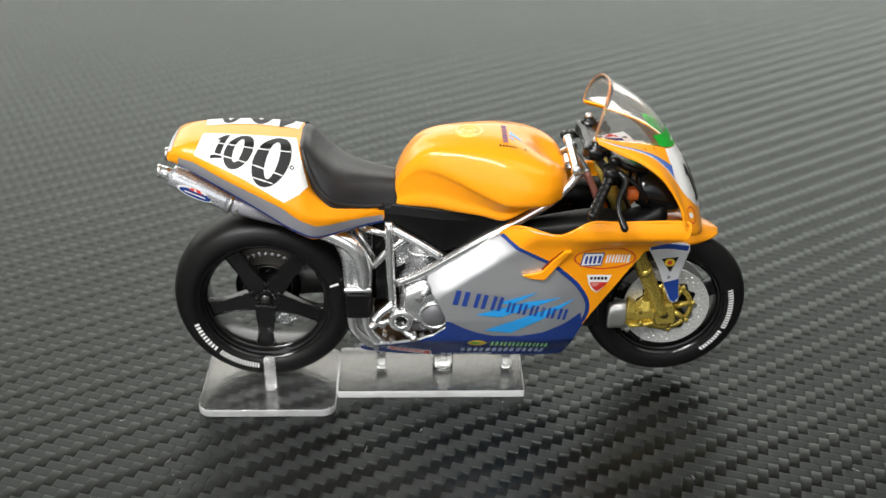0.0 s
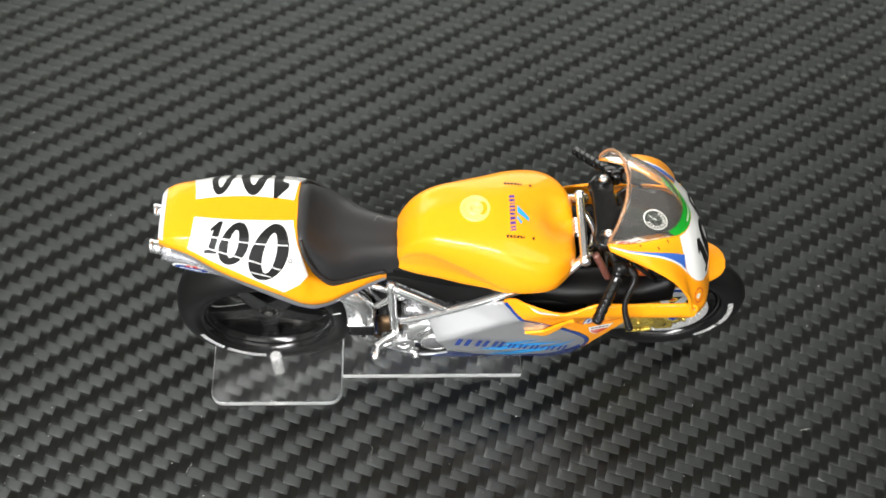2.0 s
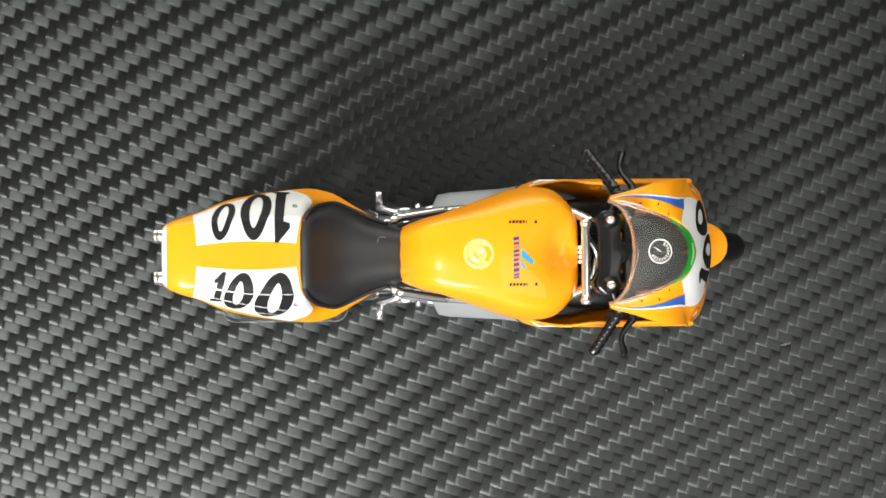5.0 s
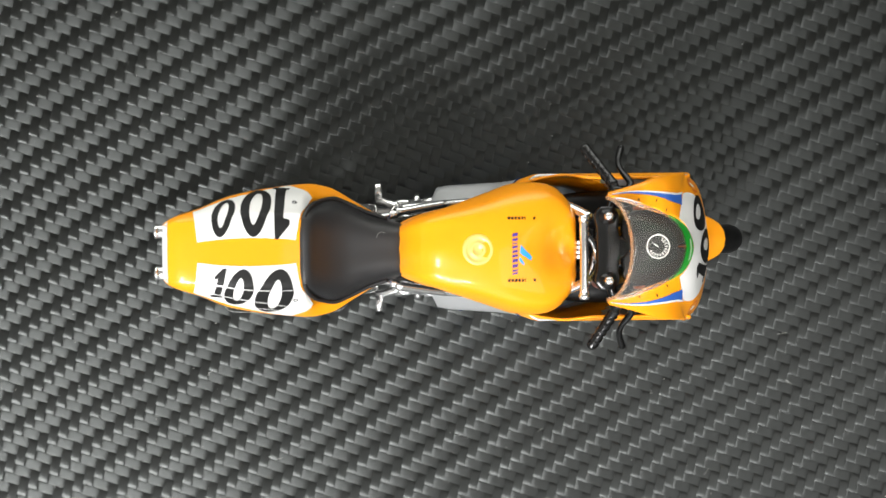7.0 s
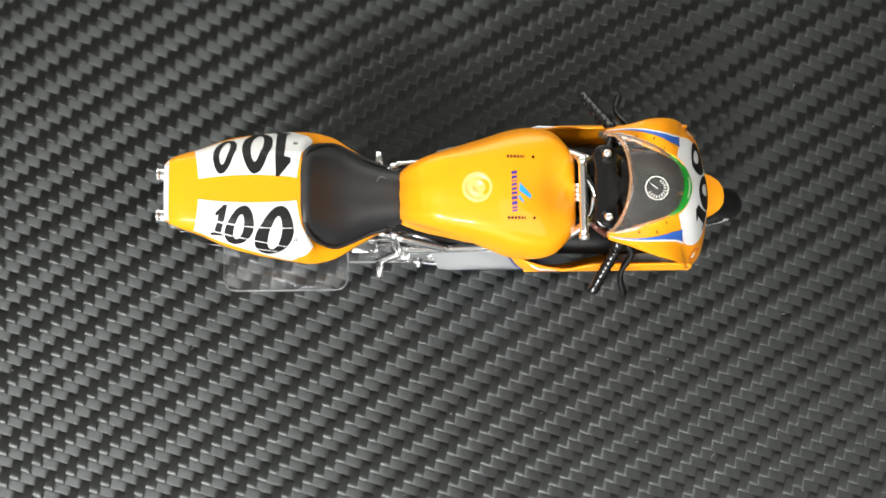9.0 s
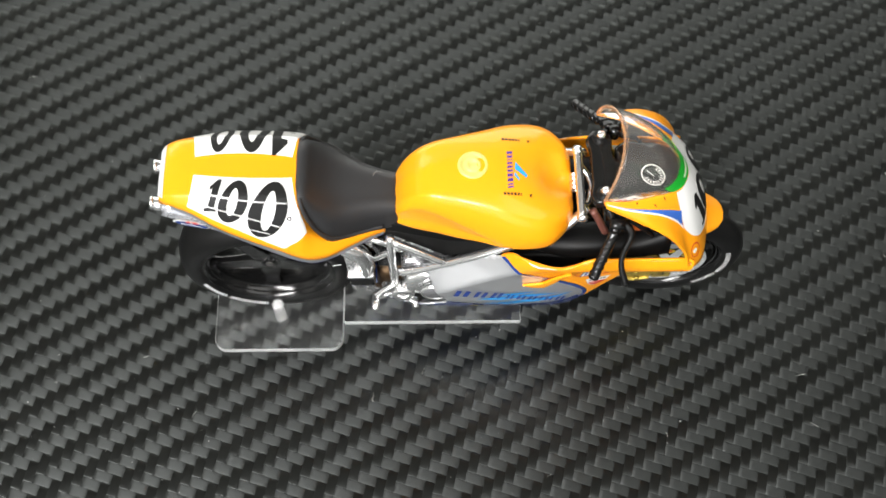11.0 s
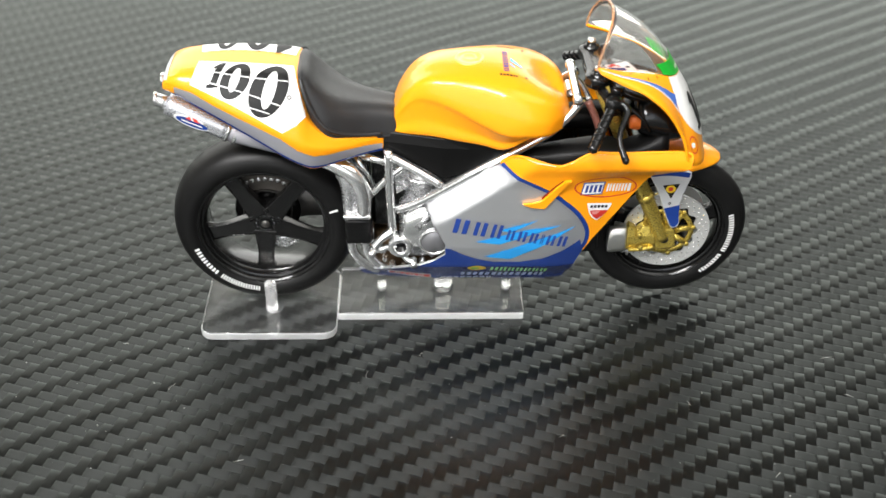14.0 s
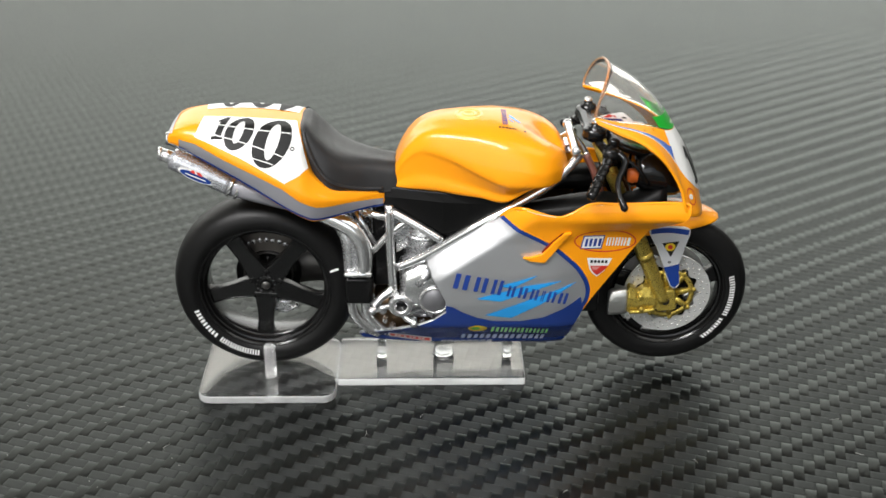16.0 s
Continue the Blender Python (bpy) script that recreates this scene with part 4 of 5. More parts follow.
for far in (False, True):
    part("screen_sticker", sticker(0, 0.9, 0, 0.8, 0.06, far), WHITE, screen, "white screen sticker with red and blue marks")
    part("sticker_bar", sticker(0.0, 0.55, 0.02, 0.3, 0.09, far), BLUE, screen)
    for a0, b0 in ((0.08, 0.42), (0.24, 0.5), (0.4, 0.42), (0.3, 0.56)):
        part("sticker_mark", sticker(a0, a0 + 0.1, b0, b0 + 0.22, 0.09, far), RED, screen)
    part("sticker_mark", sticker(0.62, 0.78, 0.3, 0.44, 0.09, far), BLACKP, screen)
for k0, k1 in ((1.5, 2.2), (7.8, 8.5)):
    part("sticker_strip", grid_mesh([[screen_at(k, f, 0.05) for k in np.linspace(k0, k1, 6)] for f in (0.9, 0.95)]), WHITE, screen)

# ---- dash and dial ----
dash = part("dash_panel", loft([[(x, -w, z), (x, -w * 0.5, z + 0.25), (x, 0, z + 0.3), (x, w * 0.5, z + 0.25), (x, w, z), (x, w * 0.8, z - 1.2), (x, 0, z - 1.4), (x, -w * 0.8, z - 1.2)] for x, w, z in ((18.8, 3.6, 38.0), (20.5, 5.0, 37.4), (23.0, 4.9, 36.6), (25.4, 3.6, 36.2), (26.4, 2.2, 36.2))], 3, 3), SATIN, bike, "black dash panel")


def dial_point(a, r):
    x, y = 23.65 + r * math.cos(a), 0.1 + r * math.sin(a)
    return (x, y, 36.98 - (x - 23.2) * 0.2)


def dial():
    bm = bmesh.new()
    quad = lambda *p: bm.faces.new([bm.verts.new(v) for v in p])
    for k in range(36):
        a, b = math.tau * k / 36, math.tau * (k + 1) / 36
        quad(dial_point(a, 1.6), dial_point(b, 1.6), dial_point(b, 1.46), dial_point(a, 1.46))
    for k in range(12):
        a = radians(-150 + 19 * k)
        quad(dial_point(a - 0.05, 1.32), dial_point(a + 0.05, 1.32), dial_point(a + 0.07, 0.92), dial_point(a - 0.07, 0.92))
    a = radians(145)
    quad(dial_point(a - 0.04, 1.0), dial_point(a + 0.04, 1.0), dial_point(a + 2.6, 0.12), dial_point(a - 2.6, 0.12))
    return bm


part("dial", dial(), WHITE, dash, "white rev counter dial", smooth=False)

# ---- steering ----
steer = part("triple_clamp", loft([[(16.6 + dx * a + o, y, z) for a, z in ((-1, 39.1), (-0.9, 39.6), (0.9, 39.6), (1, 39.1), (1, 38.2), (-1, 38.2))] for y, dx, o in ((-5.3, 0.8, 0), (-4.2, 1.5, 0), (-2.4, 1.3, 0.1), (0, 1.5, 0.3), (2.4, 1.3, 0.1), (4.2, 1.5, 0), (5.3, 0.8, 0))], 2, 4), SATIN, bike, "black upper fork clamp")
for s in (-1, 1):
    part("fork_cap", turned([(0, 1.5), (0.35, 1.45), (0.62, 1.15), (0.7, 0.75), (1.1, 0.7), (1.15, -1.2), (0, -1.2)], (16.7, s * 4.1, 39.2), 24, "z", False), BLACK, steer)
    part("cap_bolt", turned([(0, 0.42), (0.35, 0.36), (0.55, 0.12), (0.58, -0.3), (0, -0.3)], (16.7, s * 4.1, 40.55), 20, "z", False), material("polished_bolt", (0.85, 0.85, 0.85), 0.18, metal=0.9), steer, "polished bolt head")
    fork = part("fork_leg", tube([(16.9, s * 4.1, 38.6), (21.4, 0.3 + s * 3.9, 28.3)], 0.95, 20), GOLD, bike, "gold front fork leg")
    part("fork_slider", tube([(21.2, 0.3 + s * 3.9, 28.8), (24.2, 0.5 + s * 3.6, 22.0), (27.0, 0.7 + s * 3.2, 15.6), (28.5, 0.8 + s * 3.05, 12.3)], [1.15, 1.12, 1.05, 1.0], 20), GOLD, fork)
    part("fork_collar", tube([(24.9, 0.55 + s * 3.5, 20.4), (25.3, 0.57 + s * 3.45, 19.5)], 1.22, 20), GOLD, fork)
    reach = lambda y: 0.8 + s * (y - 0.9)
    lug = prism([(27.0, 13.7), (27.3, 14.0), (29.7, 14.15), (30.0, 13.8), (30.45, 11.2), (30.1, 10.8), (27.9, 10.55), (27.5, 10.9)], min(reach(3.1), reach(4.6)), max(reach(3.1), reach(4.6)))
    part("axle_lug", lug, GOLD, fork, bevel=0.35)
    # no bore here: a dark disc on the lug gives the hole's darkness
    part("axle_hole", turned([(0, -0.05), (0.55, -0.05), (0.55, 0.05), (0, 0.05)], (28.7, reach(4.66), 12.35), 20, closed=False), DARKMETAL, fork)
    part("brake_caliper", loft([[(x, reach(y), z) for y, z in ((3.0, z0), (4.4, z0), (4.9, (z0 + z1) / 2 - 0.4), (4.8, (z0 + z1) / 2 + 0.6), (4.3, z1), (3.0, z1))] for x, z0, z1 in ((23.2, 10.6, 14.2), (23.5, 10.4, 14.7), (24.3, 10.4, 14.2), (24.7, 10.5, 13.7), (25.4, 10.5, 14.5), (26.4, 10.7, 14.5), (27.3, 11.0, 13.4))], 1, 1), GOLD, fork, "gold brake caliper", smooth=False, bevel=0.15)
    part("caliper_rib", tube([(23.6, reach(4.75), 10.7), (25.4, reach(4.8), 10.8), (27.2, reach(4.7), 11.1)], 0.3, 8), GOLD, fork)
    part("caliper_body", loft([[(x, reach(y), z) for y, z in ((2.9, z0), (4.2, z0), (4.5, (z0 + z1) / 2), (4.1, z1), (2.9, z1))] for x, z0, z1 in ((20.6, 10.2, 12.9), (20.9, 9.9, 13.5), (22.2, 10.0, 13.8), (23.3, 10.2, 13.8))], 2, 3), RAWCAST, fork, "bare cast silver half")
    for x, z in ((25.0, 13.3), (25.3, 11.2)):
        part("caliper_bolt", turned([(0, -0.2), (0.35, -0.2), (0.4, 0.1), (0, 0.1)], (x, reach(4.95), z), 14, closed=False), GOLD, fork)
    # bars and levers
    bar = part("clip_on_bar", tube([(17.0, s * 4.2, 37.9), (17.9, s * 6.6, 37.3), (18.1, s * 8.2, 36.6)], 0.6, 14), BLACK, bike, "black clip-on handlebar")
    a, b = Vector((18.1, s * 8.0, 36.7)), Vector((15.2, -13.3, 33.6) if s < 0 else (14.5, 13.5, 33.4))
    part("grip", tube([a.lerp(b, k / 20) for k in range(21)], [0.6, 0.74] + [0.68, 0.66] * 8 + [0.68, 0.72, 0.45], 14, 2), SATIN, bar, "ribbed black rubber grip")
    d, q0 = (b - a).normalized(), (b - a).normalized().cross(Vector((0, 0, 1))).normalized()
    q1 = d.cross(q0)
    for ph in (0.0, math.pi):
        part("grip_ridge", tube([a.lerp(b, 0.12 + 0.8 * k / 40) + 0.7 * (math.cos(ph + k * 0.42) * q0 + math.sin(ph + k * 0.42) * q1) for k in range(41)], 0.09, 6, 1), BLACK, bar)
    part("switch_block", loft([[c + Vector((dx, 0, dz)) for dx, dz in ((-0.9, -0.8), (0.9, -1.0), (1.0, 0.8), (-0.8, 0.9))] for c in (Vector((18.4, s * 6.7, 37.2)), Vector((18.4, s * 7.4, 37.1)), Vector((18.3, s * 8.0, 36.8)))], 2, 2), BLACK, bar)
    part("lever", tube([(19.0, s * 6.9, 37.5), (20.2, s * 8.3, 36.6), (19.2, s * 10.3, 34.8), (19.1, s * 11.6, 33.6), (19.7, s * 13.2, 32.2)], [0.55, 0.5, 0.38, 0.4, 0.5], 12), BLACK, bar, "black lever")
    part("lever_tip", turned([(0, -0.5), (0.4, -0.35), (0.52, 0), (0.4, 0.35), (0, 0.5)], (19.7, s * 13.2, 32.2), 14, closed=False), BLACK, bar)
    part("fluid_pot", turned([(0, 0.9), (0.7, 0.8), (0.8, 0.5), (0.8, -0.9), (0, -0.9)], (18.9, s * 6.0, 38.1), 18, "z", False), BLACK, bar)
# damper rod between the frame ends, with its ribbed body
damper = part("cross_bar", tube([(14.0, -6.2, 37.1), (14.0, -1.0, 37.25), (14.0, 3.8, 37.1)], 0.58, 14), CHROME, bike, "chrome cross bar")
for y in (-6.2, 3.8):
    part("bar_end", turned([(0, -0.5), (0.6, -0.45), (0.75, 0), (0.6, 0.45), (0, 0.5)], (14.0, y, 37.1), 16), CHROME, damper)
for k in range(4):
    part("rib", turned([(0.3, -0.22), (0.75, -0.2), (0.75, 0.2), (0.3, 0.22)], (13.6, 0.7 - 0.62 * k, 35.6), 18), CHROME, damper)
part("link", tube([(13.9, 2.4, 36.6), (15.4, 0.6, 35.6), (16.2, -2.0, 34.8)], 0.4, 10), CHROME, damper)
part("brown_hose", tube([(15.6, -4.6, 36.0), (16.6, -5.0, 34.0), (17.8, -5.2, 31.0)], 0.5, 10), material("brown_rubber", (0.16, 0.06, 0.045), 0.35), bike, "reddish brown hose")
part("link", tube([(13.9, -4.6, 36.6), (15.2, -3.0, 35.4), (15.8, -0.6, 34.2)], 0.4, 10), CHROME, damper)
part("steering_stem", tube([(17.6, 0, 39.0), (21.5, 0, 28.0)], 1.6, 18), BLACK, bike, "black steering stem")
part("instrument_stay", tube([(18.5, 0.2, 37.0), (21.0, 0.2, 36.6)], 0.7, 10), DULL, bike)

# ---- inner ducts and linings ----
for s in (-1, 1):
    part("air_duct", loft([[(x, s * y, z) for y, z in ((w0, zb), (w1, zb), (w1 + 0.1, (zb + zt) / 2), (w1 - 0.5, zt - 0.4), ((w0 + w1) / 2, zt), (w0, zt - 0.5))] for x, w0, w1, zb, zt in
         ((6.0, 3.0, 4.9, 27.3, 28.4), (9.0, 3.0, 6.0, 27.3, 29.0), (13.0, 3.0, 7.0, 27.4, 29.8), (17.5, 3.0, 7.3, 27.6, 30.4), (22.0, 3.2, 7.3, 27.8, 30.4), (26.5, 3.4, 7.0, 28.0, 32.2))], 3, 4), PITCH, bike, "black air duct")
    part("headlight_blank", loft([[(x, s * y, z) for y, z in ((0.6, z0), (5.0 * w, z0), (6.6 * w, (z0 + z1) / 2), (5.2 * w, z1), (0.6, z1))] for x, z0, z1, w in ((22.6, 31.5, 35.6, 1.0), (24.5, 30.6, 36.0, 1.0), (26.4, 30.2, 35.4, 1.0), (28.0, 30.0, 34.4, 0.9), (29.0, 30.0, 33.4, 0.75))], 2, 3), SATIN, bike)
    part("relay_box", loft([[(x, s * y, z) for y, z in ((4.9, z0), (5.8, z0), (5.9, z1), (4.9, z1))] for x, z0, z1 in ((21.2, 32.6, 34.0), (22.0, 32.4, 34.2), (22.8, 32.6, 33.8))], 2, 2), AMBER, bike, "amber moulded block")
    part("cable", tube([(20.0, s * 6.2, 36.6), (22.4, s * 6.9, 34.8), (23.8, s * 6.6, 32.4)], 0.28, 8), BLACK, bike)
part("radiator", block(15.5, 18.5, -6.2, 6.2, 12.5, 27.5), BLACK, bike, "black radiator", bevel=0.5)
part("airbox", loft([[(x, y, z) for y, z in ((-yt, zt), (-yb, zt - 1.4), (-yb, zb), (yb, zb), (yb, zt - 1.4), (yt, zt))] for x, zb, zt, yt, yb in
     ((-12.2, 28.3, 31.0, 3.4, 3.9), (-10.2, 27.9, 31.0, 3.7, 4.2), (-7.0, 26.2, 30.9, 4.3, 4.8), (-3.4, 24.4, 30.8, 5.1, 5.5), (0.0, 25.4, 30.8, 5.6, 5.8), (5.6, 28.3, 30.6, 5.7, 5.9))], 1, 1), PITCH, bike, "black airbox below the tank", smooth=False, bevel=0.3)
part("inner_cover", block(1.8, 15.4, -6.6, 6.6, 18.0, 26.4), PITCH, bike, "black cover inside the fairing", bevel=0.4)
for s in (-1, 1):
    part("frame_plate", prism([(-10.3, 27.0), (-4.6, 23.9), (-9.9, 20.6)], min(s * 2.9, s * 3.3), max(s * 2.9, s * 3.3)), DULL, bike, "cast silver plate inside the frame triangle", bevel=0.15)

# ---- front mudguard ----
def guard_row(a, r, w, drop):
    d = Vector((math.cos(radians(a)), 0, math.sin(radians(a))))
    c = Vector((29.0, 0.9, 12.0))
    return [tuple(c + d * (r - drop) + Vector((0, -w, 0))), tuple(c + d * (r - drop * 0.35) + Vector((0, -w * 0.85, 0))), tuple(c + d * r + Vector((0, -w * 0.45, 0))), tuple(c + d * (r + 0.15)), tuple(c + d * r + Vector((0, w * 0.45, 0))), tuple(c + d * (r - drop * 0.35) + Vector((0, w * 0.85, 0))), tuple(c + d * (r - drop) + Vector((0, w, 0)))]


guard = part("front_mudguard", loft([guard_row(*q) for q in ((62, 14.2, 1.2, 0.2), (65, 14.2, 2.3, 0.6), (71, 14.2, 3.2, 1.3), (80, 14.2, 3.9, 2.0), (95, 14.0, 4.1, 2.2), (115, 13.6, 4.0, 1.8), (135, 13.0, 3.4, 1.2))], 3, 4, False, False), ORANGE, bike, "orange front mudguard with silver sides", solid=0.3)
for s in (-1, 1):
    lo, hi = min(0.8 + s * 4.05, 0.8 + s * 4.45), max(0.8 + s * 4.05, 0.8 + s * 4.45)
    part("mudguard_cheek", prism(smooth2([(25.2, 24.4), (28.0, 24.7), (31.0, 24.3), (30.5, 21.4), (29.95, 18.4), (30.3, 15.7), (29.7, 14.9), (28.95, 15.3), (27.9, 17.9), (26.6, 21.2)], 3), lo, hi), PEARL, guard, "silver mudguard cheek", bevel=0.12)

    def lay(outs, off):
        bm = flat(*outs)
        for v in bm.verts:
            v.co.y = 0.8 + s * (4.45 + off)
        return bm

    part("cheek_tip", lay([[(27.75, 18.3), (29.96, 18.9), (30.0, 17.6), (30.2, 15.8), (29.68, 15.05), (29.05, 15.4), (28.1, 17.6)]], 0.03), BLUE, guard, "blue tip")
    part("cheek_line", lay(strip2([(25.5, 24.0), (28.0, 24.2), (30.8, 23.85)], 0.8), 0.04), BLUE, guard)
    part("cheek_badge", lay([[(27.2, 22.2), (29.6, 22.5), (28.6, 20.0)]], 0.05), BLACKP, guard)
    part("badge_field", lay([oval2(28.4, 21.6, 0.72, 0.62, 16)], 0.07), YELLOW, guard)
    part("badge_dot", lay([oval2(28.4, 21.6, 0.35, 0.35, 12)], 0.09), RED, guard)
    part("cheek_screw", lay(ring2(28.5, 19.2, 0.22, 0.22, 0.1, 0.1, seg=12), 0.05), BLACKP, guard)

# ---- engine, frame, exhaust ----
engine = part("engine", block(-9.5, 12.0, -4.6, 4.6, 10.5, 20.0), DULL, bike, "cast silver engine", bevel=0.8)
part("crankcase", loft([[(x, y, z) for y, z in ((-w, 8.2), (-w, 11.5), (-w * 0.8, 13.5), (w * 0.8, 13.5), (w, 11.5), (w, 8.2), (w * 0.6, 7.2), (-w * 0.6, 7.2))] for x, w in ((-13.2, 2.4), (-12.0, 3.3), (-7.0, 3.5), (0.0, 3.6), (6, 3.6))], 2, 3), BRONZE, engine, "bronze crankcase, coloured dark for the shade low in the engine")
# added black block keeps the gaps behind the frame dark
part("engine_gap_filler", block(-13.2, -4.0, -2.8, 2.8, 15.0, 28.0), BLACK, engine, "black filler that darkens the gaps behind the frame", bevel=0.4)
cylinder = part("cylinder", tube([(-6.6, -1.4, 17.0), (-5.6, -1.4, 27.0)], 2.9, 24), DULL, bike, "finned cylinder")
for z0, z1, rr in ((18.4, 19.2, 3.15), (22.9, 23.5, 3.2), (25.6, 27.4, 3.1)):
    part("cylinder_band", turned([(2.6, z0), (rr - 0.1, z0), (rr, z0 + 0.15), (rr, z1 - 0.15), (rr - 0.25, z1), (2.0, z1 + 0.1)], (-6.1, -1.4, 0), 28, "z"), DULL, cylinder)
for s in (-1, 1):
    for x, z, rr in ((-11.6, 10.6, 0.55), (-10.6, 9.4, 0.7), (-9.0, 9.0, 0.6), (-6.3, 9.9, 0.75), (-4.9, 11.4, 0.5), (-11.9, 12.2, 0.8), (-2.9, 12.4, 0.5)):
        part("engine_bolt", turned([(0, -0.3), (rr * 0.6, -0.3), (rr * 0.7, -0.2), (rr * 0.7, 0.9), (0, 0.9)] if s < 0 else [(0, 0.3), (rr * 0.6, 0.3), (rr * 0.7, 0.2), (rr * 0.7, -0.9), (0, -0.9)], (x, s * 5.0, z), 6, closed=False), DULL, engine, smooth=False)
for s in (-1, 1):
    part("clutch_cover", turned([(0, -0.1), (1.75, -0.1), (1.8, -0.2), (1.95, -0.35), (2.15, -0.2), (2.2, 0.5), (1.9, 1.8)] if s < 0 else [(0, 0.1), (1.75, 0.1), (1.8, 0.2), (1.95, 0.35), (2.15, 0.2), (2.2, -0.5), (1.9, -1.8)], (-4.6, s * 6.9, 15.0), 36, closed=False), CHROME, engine, "round silver cover")
    part("cover_face", turned([(0, -0.03), (1.72, -0.03), (1.74, 0.03), (0, 0.03)], (-4.6, s * 7.06, 15.0), 32, closed=False), material("cover_grey", (0.2, 0.2, 0.21), 0.45, metal=0.5), engine, "matt grey face")
    part("foot_block", loft([[(x, s * y, z) for y, z in ((4.4, z0), (6.4, z0), (6.9, (z0 + z1) / 2), (6.4, z1), (4.4, z1))] for x, z0, z1 in ((-8.8, 14.2, 18.8), (-7.6, 13.6, 19.4), (-6.4, 13.4, 20.0), (-5.2, 15.6, 20.0), (-4.2, 16.6, 18.6))], 2, 3), CHROME, engine)
    part("block_recess", prism([(-7.4, 17.6), (-5.5, 19.5), (-5.0, 18.8), (-6.6, 16.9)], min(s * 6.3, s * 6.92), max(s * 6.3, s * 6.92)), DULL, engine)

frame_part = part("trellis_frame", tube([(15.0, -4.0, 36.0), (13.4, -5.0, 34.4), (11.1, -6.0, 32.5), (8.1, -6.05, 30.4), (5.2, -6.1, 28.6), (0.0, -6.3, 25.6), (-6.0, -6.0, 21.6), (-9.8, -5.7, 19.6)], 0.62, 14), CHROME, bike, "bright silver trellis frame")
part("rail", tube([(15.0, 4.0, 36.0), (13.4, 5.0, 34.4), (11.1, 6.0, 32.5), (8.1, 6.05, 30.4), (5.2, 6.1, 28.6), (0.0, 6.3, 25.6), (-6.0, 6.0, 21.6), (-9.8, 5.7, 19.6)], 0.62, 14), CHROME, frame_part)
for s in (-1, 1):
    for pts, r in (([(-10.8, 4.6, 28.6), (-10.7, 5.2, 22.0), (-10.4, 5.6, 15.0)], 0.62), ([(-10.4, 5.0, 27.8), (-7.0, 5.6, 26.0), (-3.6, 6.2, 24.0)], 0.6), ([(-14.6, 3.8, 27.3), (-10.8, 4.8, 26.7)], 0.5), ([(-14.5, 3.6, 29.2), (-14.6, 3.9, 26.9)], 0.5),
                   ([(-13.2, 4.4, 21.4), (-10.6, 4.6, 24.4), (-8.2, 4.2, 26.2)], 0.5), ([(-12.8, 3.4, 22.0), (-15.4, 3.2, 27.0)], 0.45)):
        part("frame_tube", tube([(x, s * y, z) for x, y, z in pts], r, 12), CHROME, frame_part)
    part("pivot_boss", turned([(0.85, -1.0), (1.0, -1.15), (1.6, -1.1), (1.8, -0.8), (1.8, 0.8), (0.85, 0.8)] if s < 0 else [(0.85, 1.0), (1.0, 1.15), (1.6, 1.1), (1.8, 0.8), (1.8, -0.8), (0.85, -0.8)], (-9.3, s * 5.9, 14.0), 30), CHROME, frame_part)
    # black plug stands for the dark of the open pivot hole
    part("pivot_hole_plug", turned([(0, -0.3), (0.9, -0.3), (0.9, 0.3), (0, 0.3)], (-9.3, s * 6.2, 14.0), 8, closed=False), BLACK, frame_part)
    rest = part("foot_rest", tube([(-10.4, s * 6.0, 16.2), (-12.0, s * 6.6, 15.3), (-13.2, s * 6.9, 13.9)], [0.7, 0.55, 0.7], 12), CHROME, bike, "chrome foot rest")
    part("foot_stay", tube([(-9.8, s * 6.0, 13.8), (-13.2, s * 6.9, 13.5)], 0.5, 12), CHROME, rest)
    part("foot_peg", tube([(-13.2, s * 6.6, 13.9), (-13.25, s * 9.4, 14.6)], [0.65, 0.55, 0.6, 0.5], 14), CHROME, rest)
    part("foot_lever", tube([(-9.2, s * 6.2, 12.6), (-8.4, s * 6.6, 11.7), (-7.5, s * 6.9, 11.5)], 0.42, 10), CHROME, rest)
    part("lever_peg", tube([(-7.5, s * 6.2, 11.5), (-7.5, s * 7.7, 11.3)], 0.5, 12), CHROME, rest)
